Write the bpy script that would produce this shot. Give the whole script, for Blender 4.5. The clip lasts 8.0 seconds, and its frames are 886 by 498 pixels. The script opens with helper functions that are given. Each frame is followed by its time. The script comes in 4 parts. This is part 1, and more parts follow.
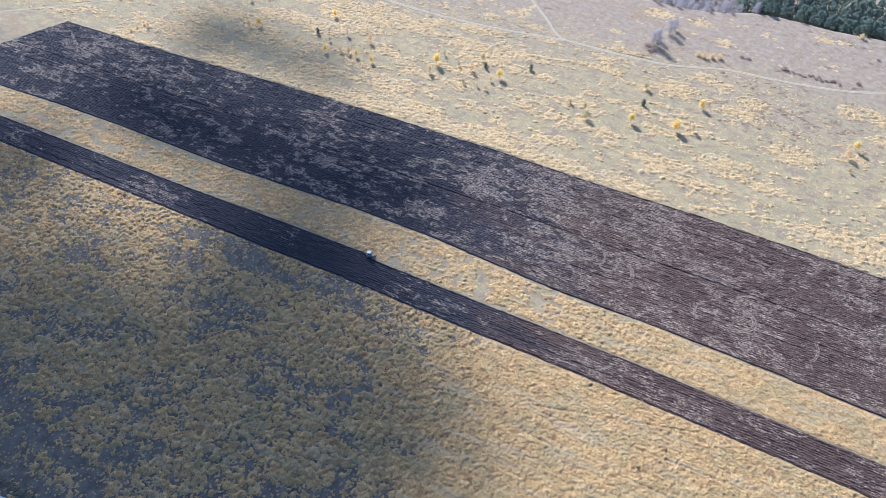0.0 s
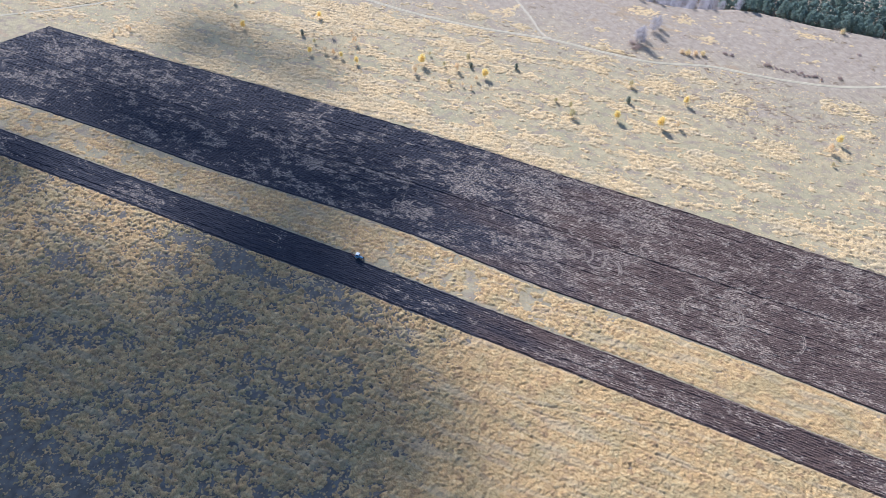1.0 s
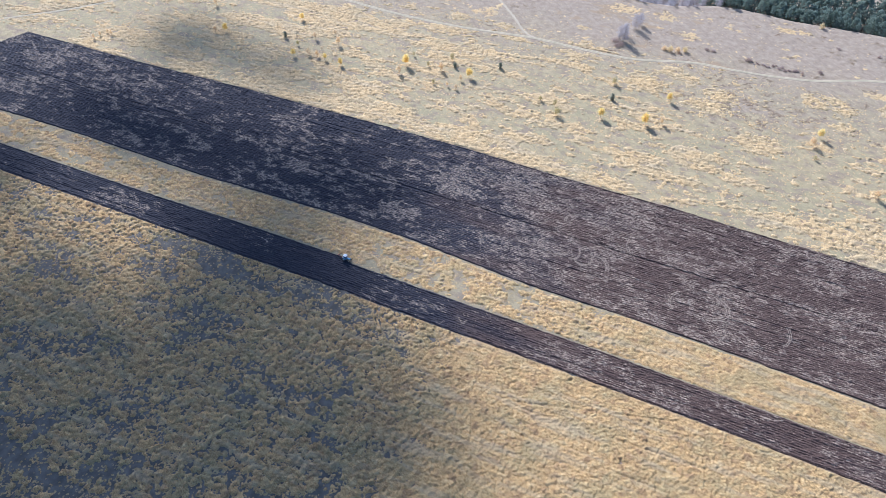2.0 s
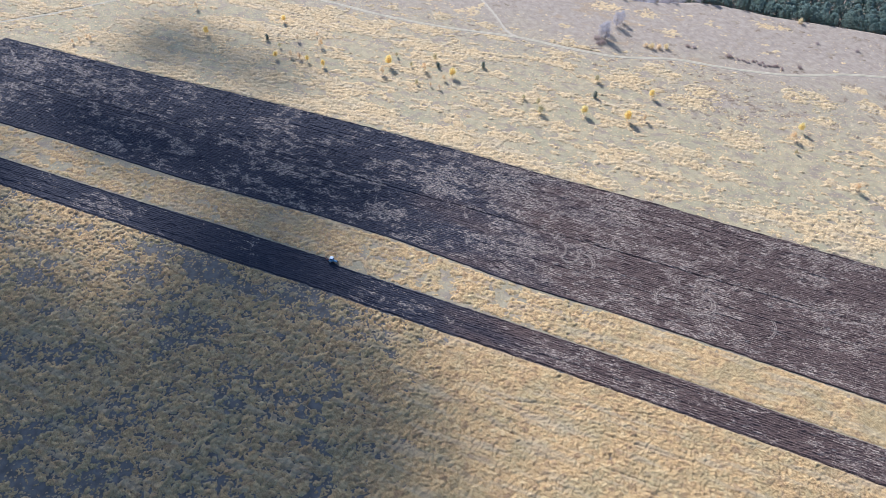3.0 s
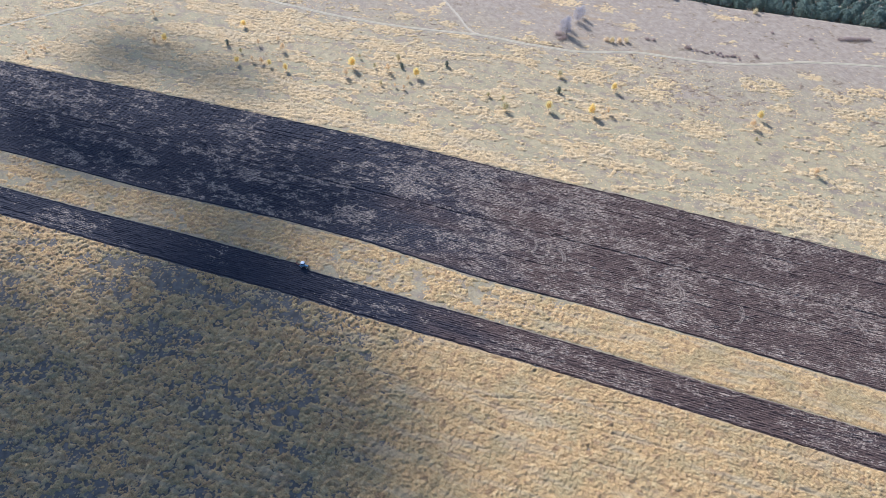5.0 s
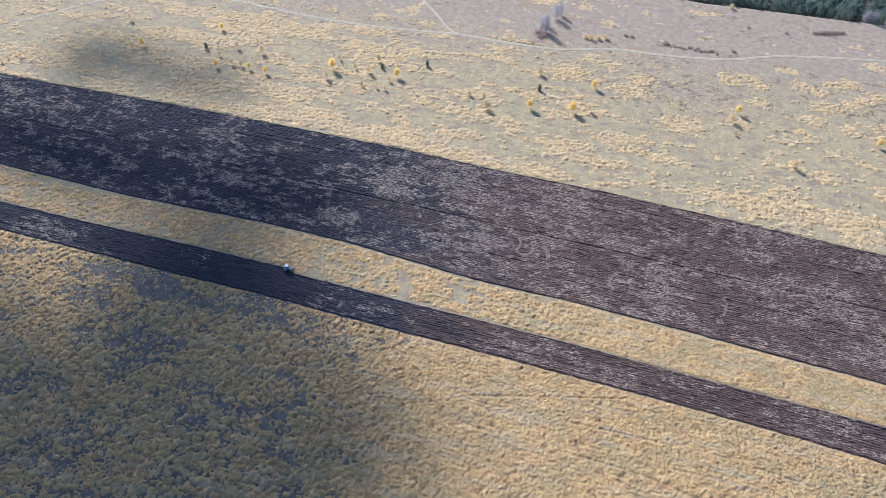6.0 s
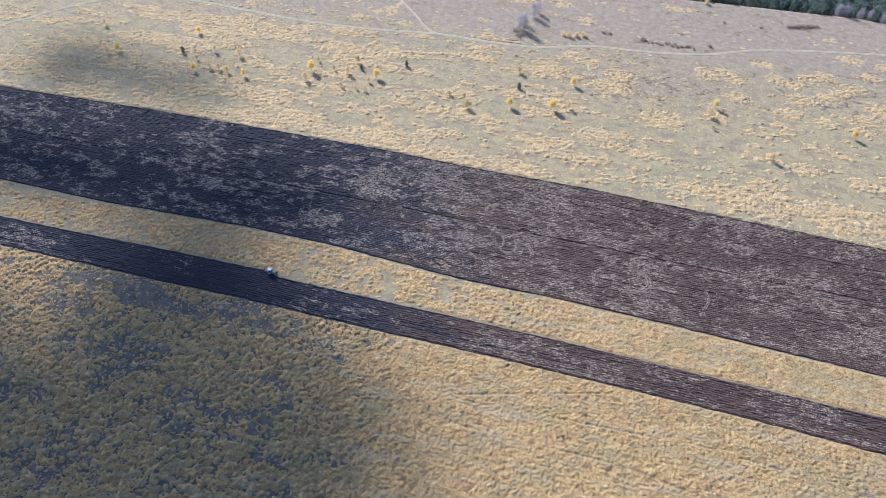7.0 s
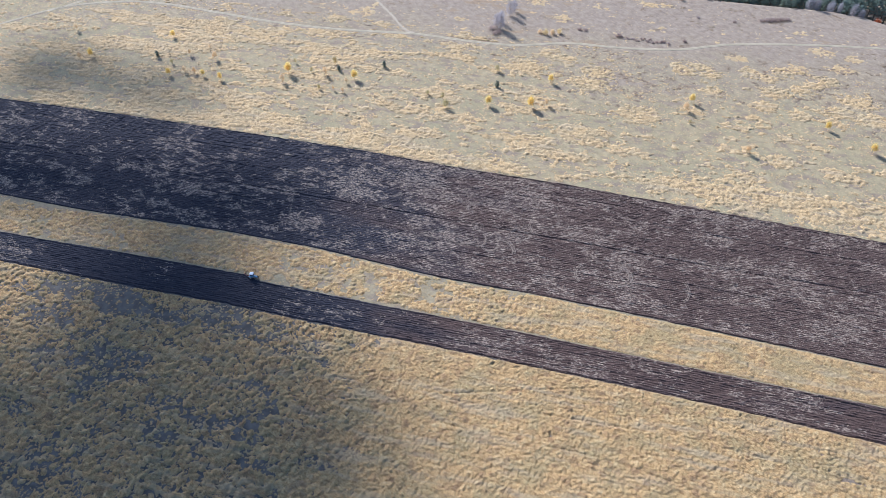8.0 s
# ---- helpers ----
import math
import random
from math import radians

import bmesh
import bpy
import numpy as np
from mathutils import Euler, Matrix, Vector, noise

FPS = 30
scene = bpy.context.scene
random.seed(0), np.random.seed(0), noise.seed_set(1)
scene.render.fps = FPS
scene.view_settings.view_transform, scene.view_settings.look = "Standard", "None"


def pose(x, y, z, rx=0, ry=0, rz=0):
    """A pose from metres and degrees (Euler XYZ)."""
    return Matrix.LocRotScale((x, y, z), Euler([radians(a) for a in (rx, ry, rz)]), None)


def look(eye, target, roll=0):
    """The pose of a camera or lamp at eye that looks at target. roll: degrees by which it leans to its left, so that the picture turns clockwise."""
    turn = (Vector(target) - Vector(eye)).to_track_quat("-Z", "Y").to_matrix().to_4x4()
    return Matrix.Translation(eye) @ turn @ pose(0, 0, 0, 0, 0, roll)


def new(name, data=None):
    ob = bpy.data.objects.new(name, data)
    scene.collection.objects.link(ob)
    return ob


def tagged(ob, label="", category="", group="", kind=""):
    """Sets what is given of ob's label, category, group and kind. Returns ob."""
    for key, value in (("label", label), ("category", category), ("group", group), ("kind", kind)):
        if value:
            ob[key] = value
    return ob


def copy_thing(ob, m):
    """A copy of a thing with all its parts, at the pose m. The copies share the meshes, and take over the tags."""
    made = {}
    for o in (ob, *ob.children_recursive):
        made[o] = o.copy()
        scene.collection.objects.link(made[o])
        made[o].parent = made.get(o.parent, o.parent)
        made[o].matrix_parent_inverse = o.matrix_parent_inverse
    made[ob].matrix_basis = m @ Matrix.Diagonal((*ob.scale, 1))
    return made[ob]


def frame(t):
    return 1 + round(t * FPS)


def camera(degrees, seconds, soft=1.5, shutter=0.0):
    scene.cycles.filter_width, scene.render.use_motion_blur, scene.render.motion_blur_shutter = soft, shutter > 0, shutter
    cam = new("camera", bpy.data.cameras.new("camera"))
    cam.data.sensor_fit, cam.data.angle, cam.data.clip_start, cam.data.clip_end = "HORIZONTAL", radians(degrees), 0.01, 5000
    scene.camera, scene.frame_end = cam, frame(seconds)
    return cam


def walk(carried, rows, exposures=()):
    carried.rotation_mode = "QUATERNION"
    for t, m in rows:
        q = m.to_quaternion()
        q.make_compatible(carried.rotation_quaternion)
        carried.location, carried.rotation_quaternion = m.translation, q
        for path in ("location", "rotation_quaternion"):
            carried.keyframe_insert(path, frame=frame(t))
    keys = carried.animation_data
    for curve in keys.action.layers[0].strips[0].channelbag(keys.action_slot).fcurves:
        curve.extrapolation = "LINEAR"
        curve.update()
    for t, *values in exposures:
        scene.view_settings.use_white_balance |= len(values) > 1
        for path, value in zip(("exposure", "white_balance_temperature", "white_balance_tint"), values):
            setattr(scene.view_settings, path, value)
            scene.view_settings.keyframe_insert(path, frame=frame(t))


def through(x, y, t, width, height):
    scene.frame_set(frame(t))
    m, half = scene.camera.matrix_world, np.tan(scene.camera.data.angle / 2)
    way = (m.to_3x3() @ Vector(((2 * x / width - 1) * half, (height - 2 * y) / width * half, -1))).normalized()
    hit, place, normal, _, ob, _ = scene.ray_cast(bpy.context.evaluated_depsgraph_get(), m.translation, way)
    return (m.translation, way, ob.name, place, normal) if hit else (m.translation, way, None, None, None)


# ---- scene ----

# ---------------------------------------------------------------- camera
# The field runs along x; y leads away across the ploughland. A drone hovers 220 m up and turns to its right.
cam = camera(65.94, 8.0, 0.45)
FIELD = 27.633
ROWS = [
    (0.0, -0.17, 0.05, 219.99, -0.02, -45.83, -0.11),
    (0.5, -0.06, 0.01, 220.08, -0.66, -45.83, -0.08),
    (1.0, 0.05, -0.03, 220.17, -1.34, -45.83, -0.04),
    (1.5, 0.16, -0.07, 220.25, -2.05, -45.84, -0.01),
    (3.0, 0.46, -0.21, 220.47, -4.35, -45.85, 0.05),
    (3.5, 0.56, -0.26, 220.53, -5.16, -45.86, 0.06),
    (4.0, 0.65, -0.31, 220.59, -5.99, -45.87, 0.07),
    (4.5, 0.74, -0.37, 220.64, -6.84, -45.88, 0.07),
    (6.0, 1.00, -0.54, 220.77, -9.53, -45.92, 0.04),
    (6.5, 1.09, -0.60, 220.81, -10.48, -45.93, 0.03),
    (7.0, 1.17, -0.66, 220.83, -11.46, -45.95, 0.00),
    (7.5, 1.25, -0.72, 220.86, -12.49, -45.97, -0.02),
    (8.0, 1.32, -0.79, 220.88, -13.56, -45.99, -0.05),
]
TURN = pose(0, 0, 0, 0, 0, FIELD)
walk(cam, [(t, TURN @ pose(x, y, z, 90 + p, 0, a) @ pose(0, 0, 0, 0, 0, -r)) for t, x, y, z, a, p, r in ROWS], [(0.0, 0.67, 4740, 17), (4.0, 0.57, 4750, 17), (8.0, 0.46, 4780, 17)])

# ---------------------------------------------------------------- sky and sun
SUN_UP = 32.0
SUN_AZ = Vector((-0.735, 0.678, 0)).normalized()
world = bpy.data.worlds.new("sky")
scene.world = world
world.use_nodes = True
wn = world.node_tree.nodes
sky = wn.new("ShaderNodeTexSky")
sky.sky_type = "NISHITA"
sky.sun_disc = False
sky.sun_elevation = radians(SUN_UP)
sky.sun_rotation = math.atan2(SUN_AZ.x, SUN_AZ.y)
sky.air_density, sky.dust_density, sky.ozone_density = 1.1, 1.6, 1.2
wn["Background"].inputs["Strength"].default_value = 0.092
world.node_tree.links.new(sky.outputs[0], wn["Background"].inputs["Color"])
TO_SUN = (SUN_AZ * math.cos(radians(SUN_UP)) + Vector((0, 0, math.sin(radians(SUN_UP))))).normalized()
sun = new("sun", bpy.data.lights.new("sun", "SUN"))
sun.data.energy = 5.0
sun.data.angle = radians(0.6)
sun.data.color = (1.0, 0.85, 0.67)
sun.matrix_world = look(TO_SUN * 900, (0, 0, 0))


# ---------------------------------------------------------------- small tools
LATTICE = np.random.RandomState(7).rand(512, 512)


def vnoise(x, y):
    """Smooth value noise, one cell a unit, 0 to 1."""
    x, y = np.asarray(x, float), np.asarray(y, float)
    xi, yi = np.floor(x).astype(int), np.floor(y).astype(int)
    fx, fy = x - xi, y - yi
    fx, fy = fx * fx * (3 - 2 * fx), fy * fy * (3 - 2 * fy)
    a, b = LATTICE[xi % 512, yi % 512], LATTICE[(xi + 1) % 512, yi % 512]
    c, d = LATTICE[xi % 512, (yi + 1) % 512], LATTICE[(xi + 1) % 512, (yi + 1) % 512]
    return (a * (1 - fx) + b * fx) * (1 - fy) + (c * (1 - fx) + d * fx) * fy


def fbm(x, y, octaves=4):
    total, weight, amp = 0.0, 0.0, 1.0
    for k in range(octaves):
        total = total + amp * vnoise(np.asarray(x) * 2 ** k + 17.3 * k, np.asarray(y) * 2 ** k + 9.1 * k)
        weight, amp = weight + amp, amp * 0.5
    return total / weight


def smooth(lo, hi, x):
    s = np.clip((np.asarray(x, float) - lo) / (hi - lo), 0, 1)
    return s * s * (3 - 2 * s)


def raw_mesh(name, verts, faces, flat=True):
    """A mesh from numpy arrays; faces all with the same number of corners."""
    me = bpy.data.meshes.new(name)
    n, k = faces.shape
    me.vertices.add(len(verts))
    me.vertices.foreach_set("co", np.ascontiguousarray(verts, dtype=np.float32).ravel())
    me.loops.add(n * k)
    me.loops.foreach_set("vertex_index", np.ascontiguousarray(faces, dtype=np.int32).ravel())
    me.polygons.add(n)
    me.polygons.foreach_set("loop_start", np.arange(0, n * k, k, dtype=np.int32))
    me.polygons.foreach_set("loop_total", np.full(n, k, dtype=np.int32))
    me.polygons.foreach_set("use_smooth", np.full(n, not flat, dtype=bool))
    me.update(calc_edges=True)
    me.validate()
    return me


def grid_faces(nu, nv):
    i = np.arange((nu - 1) * (nv - 1))
    a = (i // (nv - 1)) * nv + i % (nv - 1)
    return np.stack([a, a + nv, a + nv + 1, a + 1], 1)


def attribute(me, name, values):
    me.attributes.new(name, "FLOAT", "POINT").data.foreach_set("value", np.ascontiguousarray(values, dtype=np.float32))


def part(name, bm, material, parent, label="", at=None, flat=False):
    """Links a bmesh (or a mesh) as one mesh object under a thing or a part."""
    if isinstance(bm, bpy.types.Mesh):
        me = bm
    else:
        me = bpy.data.meshes.new(name)
        for face in bm.faces:
            face.smooth = not flat
        bm.to_mesh(me)
        bm.free()
    if material and not me.materials:
        me.materials.append(material)
    ob = new(name, me)
    ob.parent = parent
    if at is not None:
        ob.matrix_basis = at
    if label:
        ob["label"] = label
    return ob


def thing(name, label, category, group="", kind="", at=None):
    ob = new(name)
    ob.empty_display_size = 0.2
    if at is not None:
        ob.matrix_basis = at
    return tagged(ob, label, category, group, kind)


def box(sx, sy, sz, x=0, y=0, z=0, bevel=0.0, bm=None):
    bm = bm or bmesh.new()
    made = bmesh.ops.create_cube(bm, size=1, matrix=Matrix.Translation((x, y, z)) @ Matrix.Diagonal((sx, sy, sz, 1)))
    if bevel:
        edges = list({e for v in made["verts"] for e in v.link_edges})
        bmesh.ops.bevel(bm, geom=edges, offset=bevel, segments=2, affect="EDGES", profile=0.6)
    return bm


def tube(bm, a, b, ra, rb, n=6):
    a, b = Vector(a), Vector(b)
    m = Matrix.Translation((a + b) / 2) @ (b - a).to_track_quat("Z", "Y").to_matrix().to_4x4()
    bmesh.ops.create_cone(bm, cap_ends=True, segments=n, radius1=ra, radius2=rb, depth=(b - a).length, matrix=m)
    return bm


# ---------------------------------------------------------------- materials
class Nodes:
    """A node material in the making."""

    def __init__(self, name, rough=0.9):
        self.mat = bpy.data.materials.new(name)
        self.mat.use_nodes = True
        self.tree = self.mat.node_tree
        self.bsdf = self.tree.nodes["Principled BSDF"]
        self.bsdf.inputs["Roughness"].default_value = rough
        self.bsdf.inputs["Specular IOR Level"].default_value = 0.15
        self.place = self.tree.nodes.new("ShaderNodeTexCoord").outputs["Object"]

    def link(self, a, b):
        self.tree.links.new(a, b)

    def noise(self, scale, detail=4, stretch=(1, 1, 1), rough=0.55, turn=0.0):
        m = self.tree.nodes.new("ShaderNodeMapping")
        if turn:
            m.vector_type, stretch = "TEXTURE", tuple(1 / q for q in stretch)
        m.inputs["Scale"].default_value = stretch
        m.inputs["Rotation"].default_value = (0, 0, radians(turn))
        n = self.tree.nodes.new("ShaderNodeTexNoise")
        n.inputs["Scale"].default_value, n.inputs["Detail"].default_value, n.inputs["Roughness"].default_value = scale, detail, rough
        self.link(self.place, m.inputs["Vector"])
        self.link(m.outputs[0], n.inputs["Vector"])
        return n.outputs["Fac"]

    def value(self, name):
        n = self.tree.nodes.new("ShaderNodeAttribute")
        n.attribute_name = name
        return n.outputs["Fac"]

    def island(self):
        return self.tree.nodes.new("ShaderNodeNewGeometry").outputs["Random Per Island"]

    def each(self):
        return self.tree.nodes.new("ShaderNodeObjectInfo").outputs["Random"]

    def span(self, x, lo, hi, a=0.0, b=1.0):
        n = self.tree.nodes.new("ShaderNodeMapRange")
        n.interpolation_type = "SMOOTHSTEP"
        for i, v in enumerate((lo, hi, a, b)):
            n.inputs[i + 1].default_value = v
        self.link(x, n.inputs[0])
        return n.outputs[0]

    def math(self, op, a, b):
        n = self.tree.nodes.new("ShaderNodeMath")
        n.operation = op
        for i, v in enumerate((a, b)):
            if isinstance(v, (int, float)):
                n.inputs[i].default_value = v
            else:
                self.link(v, n.inputs[i])
        return n.outputs[0]

    def mix(self, fac, a, b, blend="MIX"):
        n = self.tree.nodes.new("ShaderNodeMix")
        n.data_type, n.blend_type = "RGBA", blend
        for slot, v in ((n.inputs[0], fac), (n.inputs[6], a), (n.inputs[7], b)):
            if isinstance(v, tuple):
                slot.default_value = (*v, 1)
            elif isinstance(v, (int, float)):
                slot.default_value = v
            else:
                self.link(v, slot)
        return n.outputs[2]

    def done(self, colour, bump=None, strength=0.5, distance=0.1, through=0.0):
        if isinstance(colour, tuple):
            self.bsdf.inputs["Base Color"].default_value = (*colour, 1)
        else:
            self.link(colour, self.bsdf.inputs["Base Color"])
        if bump is not None:
            n = self.tree.nodes.new("ShaderNodeBump")
            n.inputs["Strength"].default_value, n.inputs["Distance"].default_value = strength, distance
            self.link(bump, n.inputs["Height"])
            self.link(n.outputs[0], self.bsdf.inputs["Normal"])
        if through:
            t = self.tree.nodes.new("ShaderNodeBsdfTranslucent")
            if isinstance(colour, tuple):
                t.inputs[0].default_value = (*colour, 1)
            else:
                self.link(colour, t.inputs[0])
            m = self.tree.nodes.new("ShaderNodeMixShader")
            m.inputs[0].default_value = through
            self.link(self.bsdf.outputs[0], m.inputs[1])
            self.link(t.outputs[0], m.inputs[2])
            self.link(m.outputs[0], self.tree.nodes["Material Output"].inputs["Surface"])
        return self.mat


def ground_material():
    n = Nodes("meadow_turf", 0.95)
    fine, mid, wide = n.noise(1.7, 5, (1, 1.6, 1), 0.65, 20), n.noise(0.28, 4), n.noise(0.03, 3)
    short = n.mix(n.span(mid, 0.3, 0.7), (0.104, 0.096, 0.08), (0.212, 0.192, 0.155))
    pasture = n.mix(n.span(mid, 0.3, 0.7), (0.415, 0.34, 0.18), (0.55, 0.452, 0.245))
    pasture = n.mix(n.span(wide, 0.4, 0.65, 0, 0.5), pasture, (0.385, 0.35, 0.19))
    scrub, combed = n.noise(0.11, 4, (1, 1.6, 1), 0.65), n.noise(0.5, 4, (0.3, 1.6, 1), 0.65, -43)
    pasture = n.mix(n.span(scrub, 0.46, 0.64, 0, 0.7), pasture, (0.30, 0.228, 0.17))
    pasture = n.mix(n.span(combed, 0.5, 0.68, 0, 0.3), pasture, (0.17, 0.15, 0.115))
    short = n.mix(n.value("pasture"), short, pasture)
    straw = n.mix(n.span(fine, 0.3, 0.7), (0.30, 0.22, 0.125), (0.50, 0.37, 0.22))
    edge = n.math("ADD", n.value("straw"), n.math("MULTIPLY", n.math("SUBTRACT", fine, 0.5), 0.9))
    colour = n.mix(n.span(edge, 0.35, 0.65), short, straw)
    # Heath tones lightened: the distance haze is put into the colour.
    heath = n.mix(n.span(mid, 0.3, 0.7), (0.36, 0.285, 0.195), (0.475, 0.39, 0.275))
    heath = n.mix(n.span(combed, 0.48, 0.68, 0, 0.5), heath, (0.235, 0.178, 0.14))
    colour = n.mix(n.math("MULTIPLY", n.value("heath"), n.span(edge, 0.75, 0.35)), colour, heath)
    grain = n.noise(5.0, 3, (1, 2, 1), 0.7)
    colour = n.mix(n.span(grain, 0.35, 0.65, 0.0, 0.75), colour, n.mix(0.5, colour, (0.09, 0.085, 0.06)))
    return n.done(colour, n.math("ADD", fine, grain), 0.6, 0.25)


def grass_material(name, brown, tan, pale, olive, through=0.15):
    """Long grass, toned clump by clump, with the shade between single blades and in specks put into the colour."""
    n = Nodes(name, 0.85)
    fine, blade, mid = n.noise(2.1, 4, (1, 1.6, 0.6), 0.75, 25), n.noise(2.2, 3, (0.25, 1.6, 1), 0.7, -30), n.noise(0.35, 3)
    tone = n.math("ADD", n.math("MULTIPLY", n.value("tint"), 0.6), n.math("MULTIPLY", mid, 0.4))
    colour = n.mix(n.span(tone, 0.22, 0.55), brown, tan)
    colour = n.mix(n.span(tone, 0.55, 0.8), colour, pale)
    colour = n.mix(n.span(n.noise(0.07, 3), 0.44, 0.66, 0, 0.65), colour, olive)
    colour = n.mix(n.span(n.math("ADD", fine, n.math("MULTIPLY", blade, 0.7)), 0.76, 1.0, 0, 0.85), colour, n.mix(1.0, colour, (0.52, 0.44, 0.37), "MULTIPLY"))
    lane = n.noise(0.16, 3, (0.25, 1.5, 1), 0.6)
    colour = n.mix(n.span(lane, 0.48, 0.68, 0, 0.55), colour, n.mix(0.6, olive, (0.53, 0.44, 0.30)))
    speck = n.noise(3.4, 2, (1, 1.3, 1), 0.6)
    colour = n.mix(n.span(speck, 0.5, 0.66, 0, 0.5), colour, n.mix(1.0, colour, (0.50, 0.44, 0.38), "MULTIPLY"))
    return n.done(colour, n.math("ADD", fine, blade), 0.9, 0.3, through)


def soil_material():
    """Black earth, damp and dark with bluish cloud shade put into its colour, or drier and browner, with straw worked
    in.
    """
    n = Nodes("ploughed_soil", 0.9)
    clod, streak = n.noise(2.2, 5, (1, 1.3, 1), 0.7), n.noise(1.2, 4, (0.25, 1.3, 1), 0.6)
    damp_shaded = n.mix(n.span(clod, 0.3, 0.75), (0.015, 0.0155, 0.021), (0.066, 0.065, 0.076))
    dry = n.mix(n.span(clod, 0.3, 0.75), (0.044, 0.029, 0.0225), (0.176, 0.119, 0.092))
    soil = n.mix(n.span(n.math("ADD", n.value("dry"), n.math("MULTIPLY", n.math("SUBTRACT", n.noise(0.05, 4, (0.5, 1.6, 1)), 0.5), 1.2)), 0.1, 0.9), damp_shaded, dry)
    fleck = n.noise(1.5, 4, (0.55, 1.7, 1), 0.68)
    amount = n.math("ADD", n.math("MULTIPLY", n.value("strewn"), 0.25), fleck)
    colour = n.mix(n.span(amount, 0.65, 0.76, 0, 0.8), soil, (0.50, 0.405, 0.29))
    return n.done(colour, n.math("ADD", clod, streak), 0.9, 0.25)


def plain(name, a, b, scale=3.0, rough=0.9, stretch=(1, 1, 1), through=0.0, metal=0.0, vary=0.0):
    """Two tones in fine and broad noise; vary: how far single things differ."""
    n = Nodes(name, rough)
    n.bsdf.inputs["Metallic"].default_value = metal
    fine, wide = n.noise(scale, 5, stretch, 0.65), n.noise(scale * 0.17, 2)
    colour = n.mix(n.span(n.math("ADD", n.math("MULTIPLY", fine, 0.65), n.math("MULTIPLY", wide, 0.35)), 0.3, 0.7), a, b)
    if vary:
        colour = n.mix(n.span(n.each(), 0, 1, 0, vary), colour, n.mix(1.0, colour, (0.62, 0.55, 0.5), "MULTIPLY"))
    return n.done(colour, fine, 0.4, 0.05, through)


def leaves(name, a, b, c, through=0.4):
    n = Nodes(name, 0.7)
    colour = n.mix(n.island(), a, b)
    colour = n.mix(n.span(n.each(), 0.0, 1.0, 0, 0.7), colour, c)
    return n.done(colour, None, 0, 0, through)


TURF = ground_material()
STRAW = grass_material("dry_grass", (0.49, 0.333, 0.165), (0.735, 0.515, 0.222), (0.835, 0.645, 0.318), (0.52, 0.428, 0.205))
# Dry grass of the far side, paler still for the haze painted in.
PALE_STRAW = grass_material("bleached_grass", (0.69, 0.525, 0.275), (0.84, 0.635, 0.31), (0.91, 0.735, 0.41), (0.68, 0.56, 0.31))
DITCH_GRASS = plain("ditch_grass", (0.08, 0.08, 0.055), (0.16, 0.145, 0.095), 1.5)
HEATHER = grass_material("heather", (0.28, 0.21, 0.135), (0.37, 0.29, 0.185), (0.48, 0.395, 0.265), (0.33, 0.275, 0.17))
SOIL = soil_material()
LITTER = plain("straw_litter", (0.34, 0.27, 0.19), (0.55, 0.44, 0.325), 6)
DIRT = plain("track_dirt", (0.34, 0.29, 0.175), (0.42, 0.36, 0.23), 1.2)
RUT = plain("wheel_rut_dirt", (0.52, 0.45, 0.29), (0.62, 0.54, 0.36), 2.0)
FAINT = plain("faint_track_dirt", (0.41, 0.345, 0.23), (0.49, 0.42, 0.29), 1.5)
GRAVEL = plain("road_gravel", (0.50, 0.50, 0.48), (0.66, 0.65, 0.62), 2.5)
BARK = plain("bark", (0.10, 0.08, 0.065), (0.24, 0.20, 0.17), 6, stretch=(1, 1, 0.3))
BIRCH = plain("birch_bark", (0.25, 0.23, 0.2), (0.6, 0.57, 0.52), 5, stretch=(1, 1, 3))
# Twigs paled towards grey-blue, haze included in the colour.
GREY_TWIG = plain("hazed_grey_twigs", (0.46, 0.44, 0.45), (0.62, 0.60, 0.61), 4, through=0.6, vary=0.3)
BRUSH_TWIG = plain("brush_twigs", (0.46, 0.37, 0.32), (0.62, 0.52, 0.45), 4, through=0.5, vary=0.5)
YELLOW = leaves("yellow_leaves", (0.88, 0.68, 0.18), (0.96, 0.82, 0.36), (0.90, 0.79, 0.38), 0.6)
ORANGE = leaves("pale_orange_leaves", (0.78, 0.60, 0.34), (0.90, 0.75, 0.48), (0.80, 0.68, 0.46), 0.6)
PALE_YELLOW = leaves("pale_yellow_leaves", (0.74, 0.60, 0.30), (0.88, 0.74, 0.42), (0.80, 0.70, 0.44), 0.5)
OLIVE = leaves("olive_leaves", (0.48, 0.43, 0.22), (0.68, 0.60, 0.32), (0.60, 0.52, 0.30), 0.6)
DARK_GREEN = leaves("dark_green_leaves", (0.20, 0.22, 0.16), (0.32, 0.34, 0.24), (0.27, 0.29, 0.22), 0.5)
RUST = leaves("rust_leaves", (0.40, 0.10, 0.04), (0.62, 0.20, 0.08), (0.5, 0.2, 0.1))
# Needles far lighter and bluer than real ones, to stand in for haze.
NEEDLES = leaves("hazed_pine_needles", (0.14, 0.19, 0.17), (0.36, 0.42, 0.31), (0.28, 0.35, 0.29), 0.5)
CLOUD = plain("cloud", (0.9, 0.9, 0.9), (0.95, 0.95, 0.95), 0.02, 1.0)


# ---------------------------------------------------------------- the plan
def knots(*pairs):
    xs, ys = [p[0] for p in pairs], [p[1] for p in pairs]
    return lambda x: np.interp(x, xs, ys)


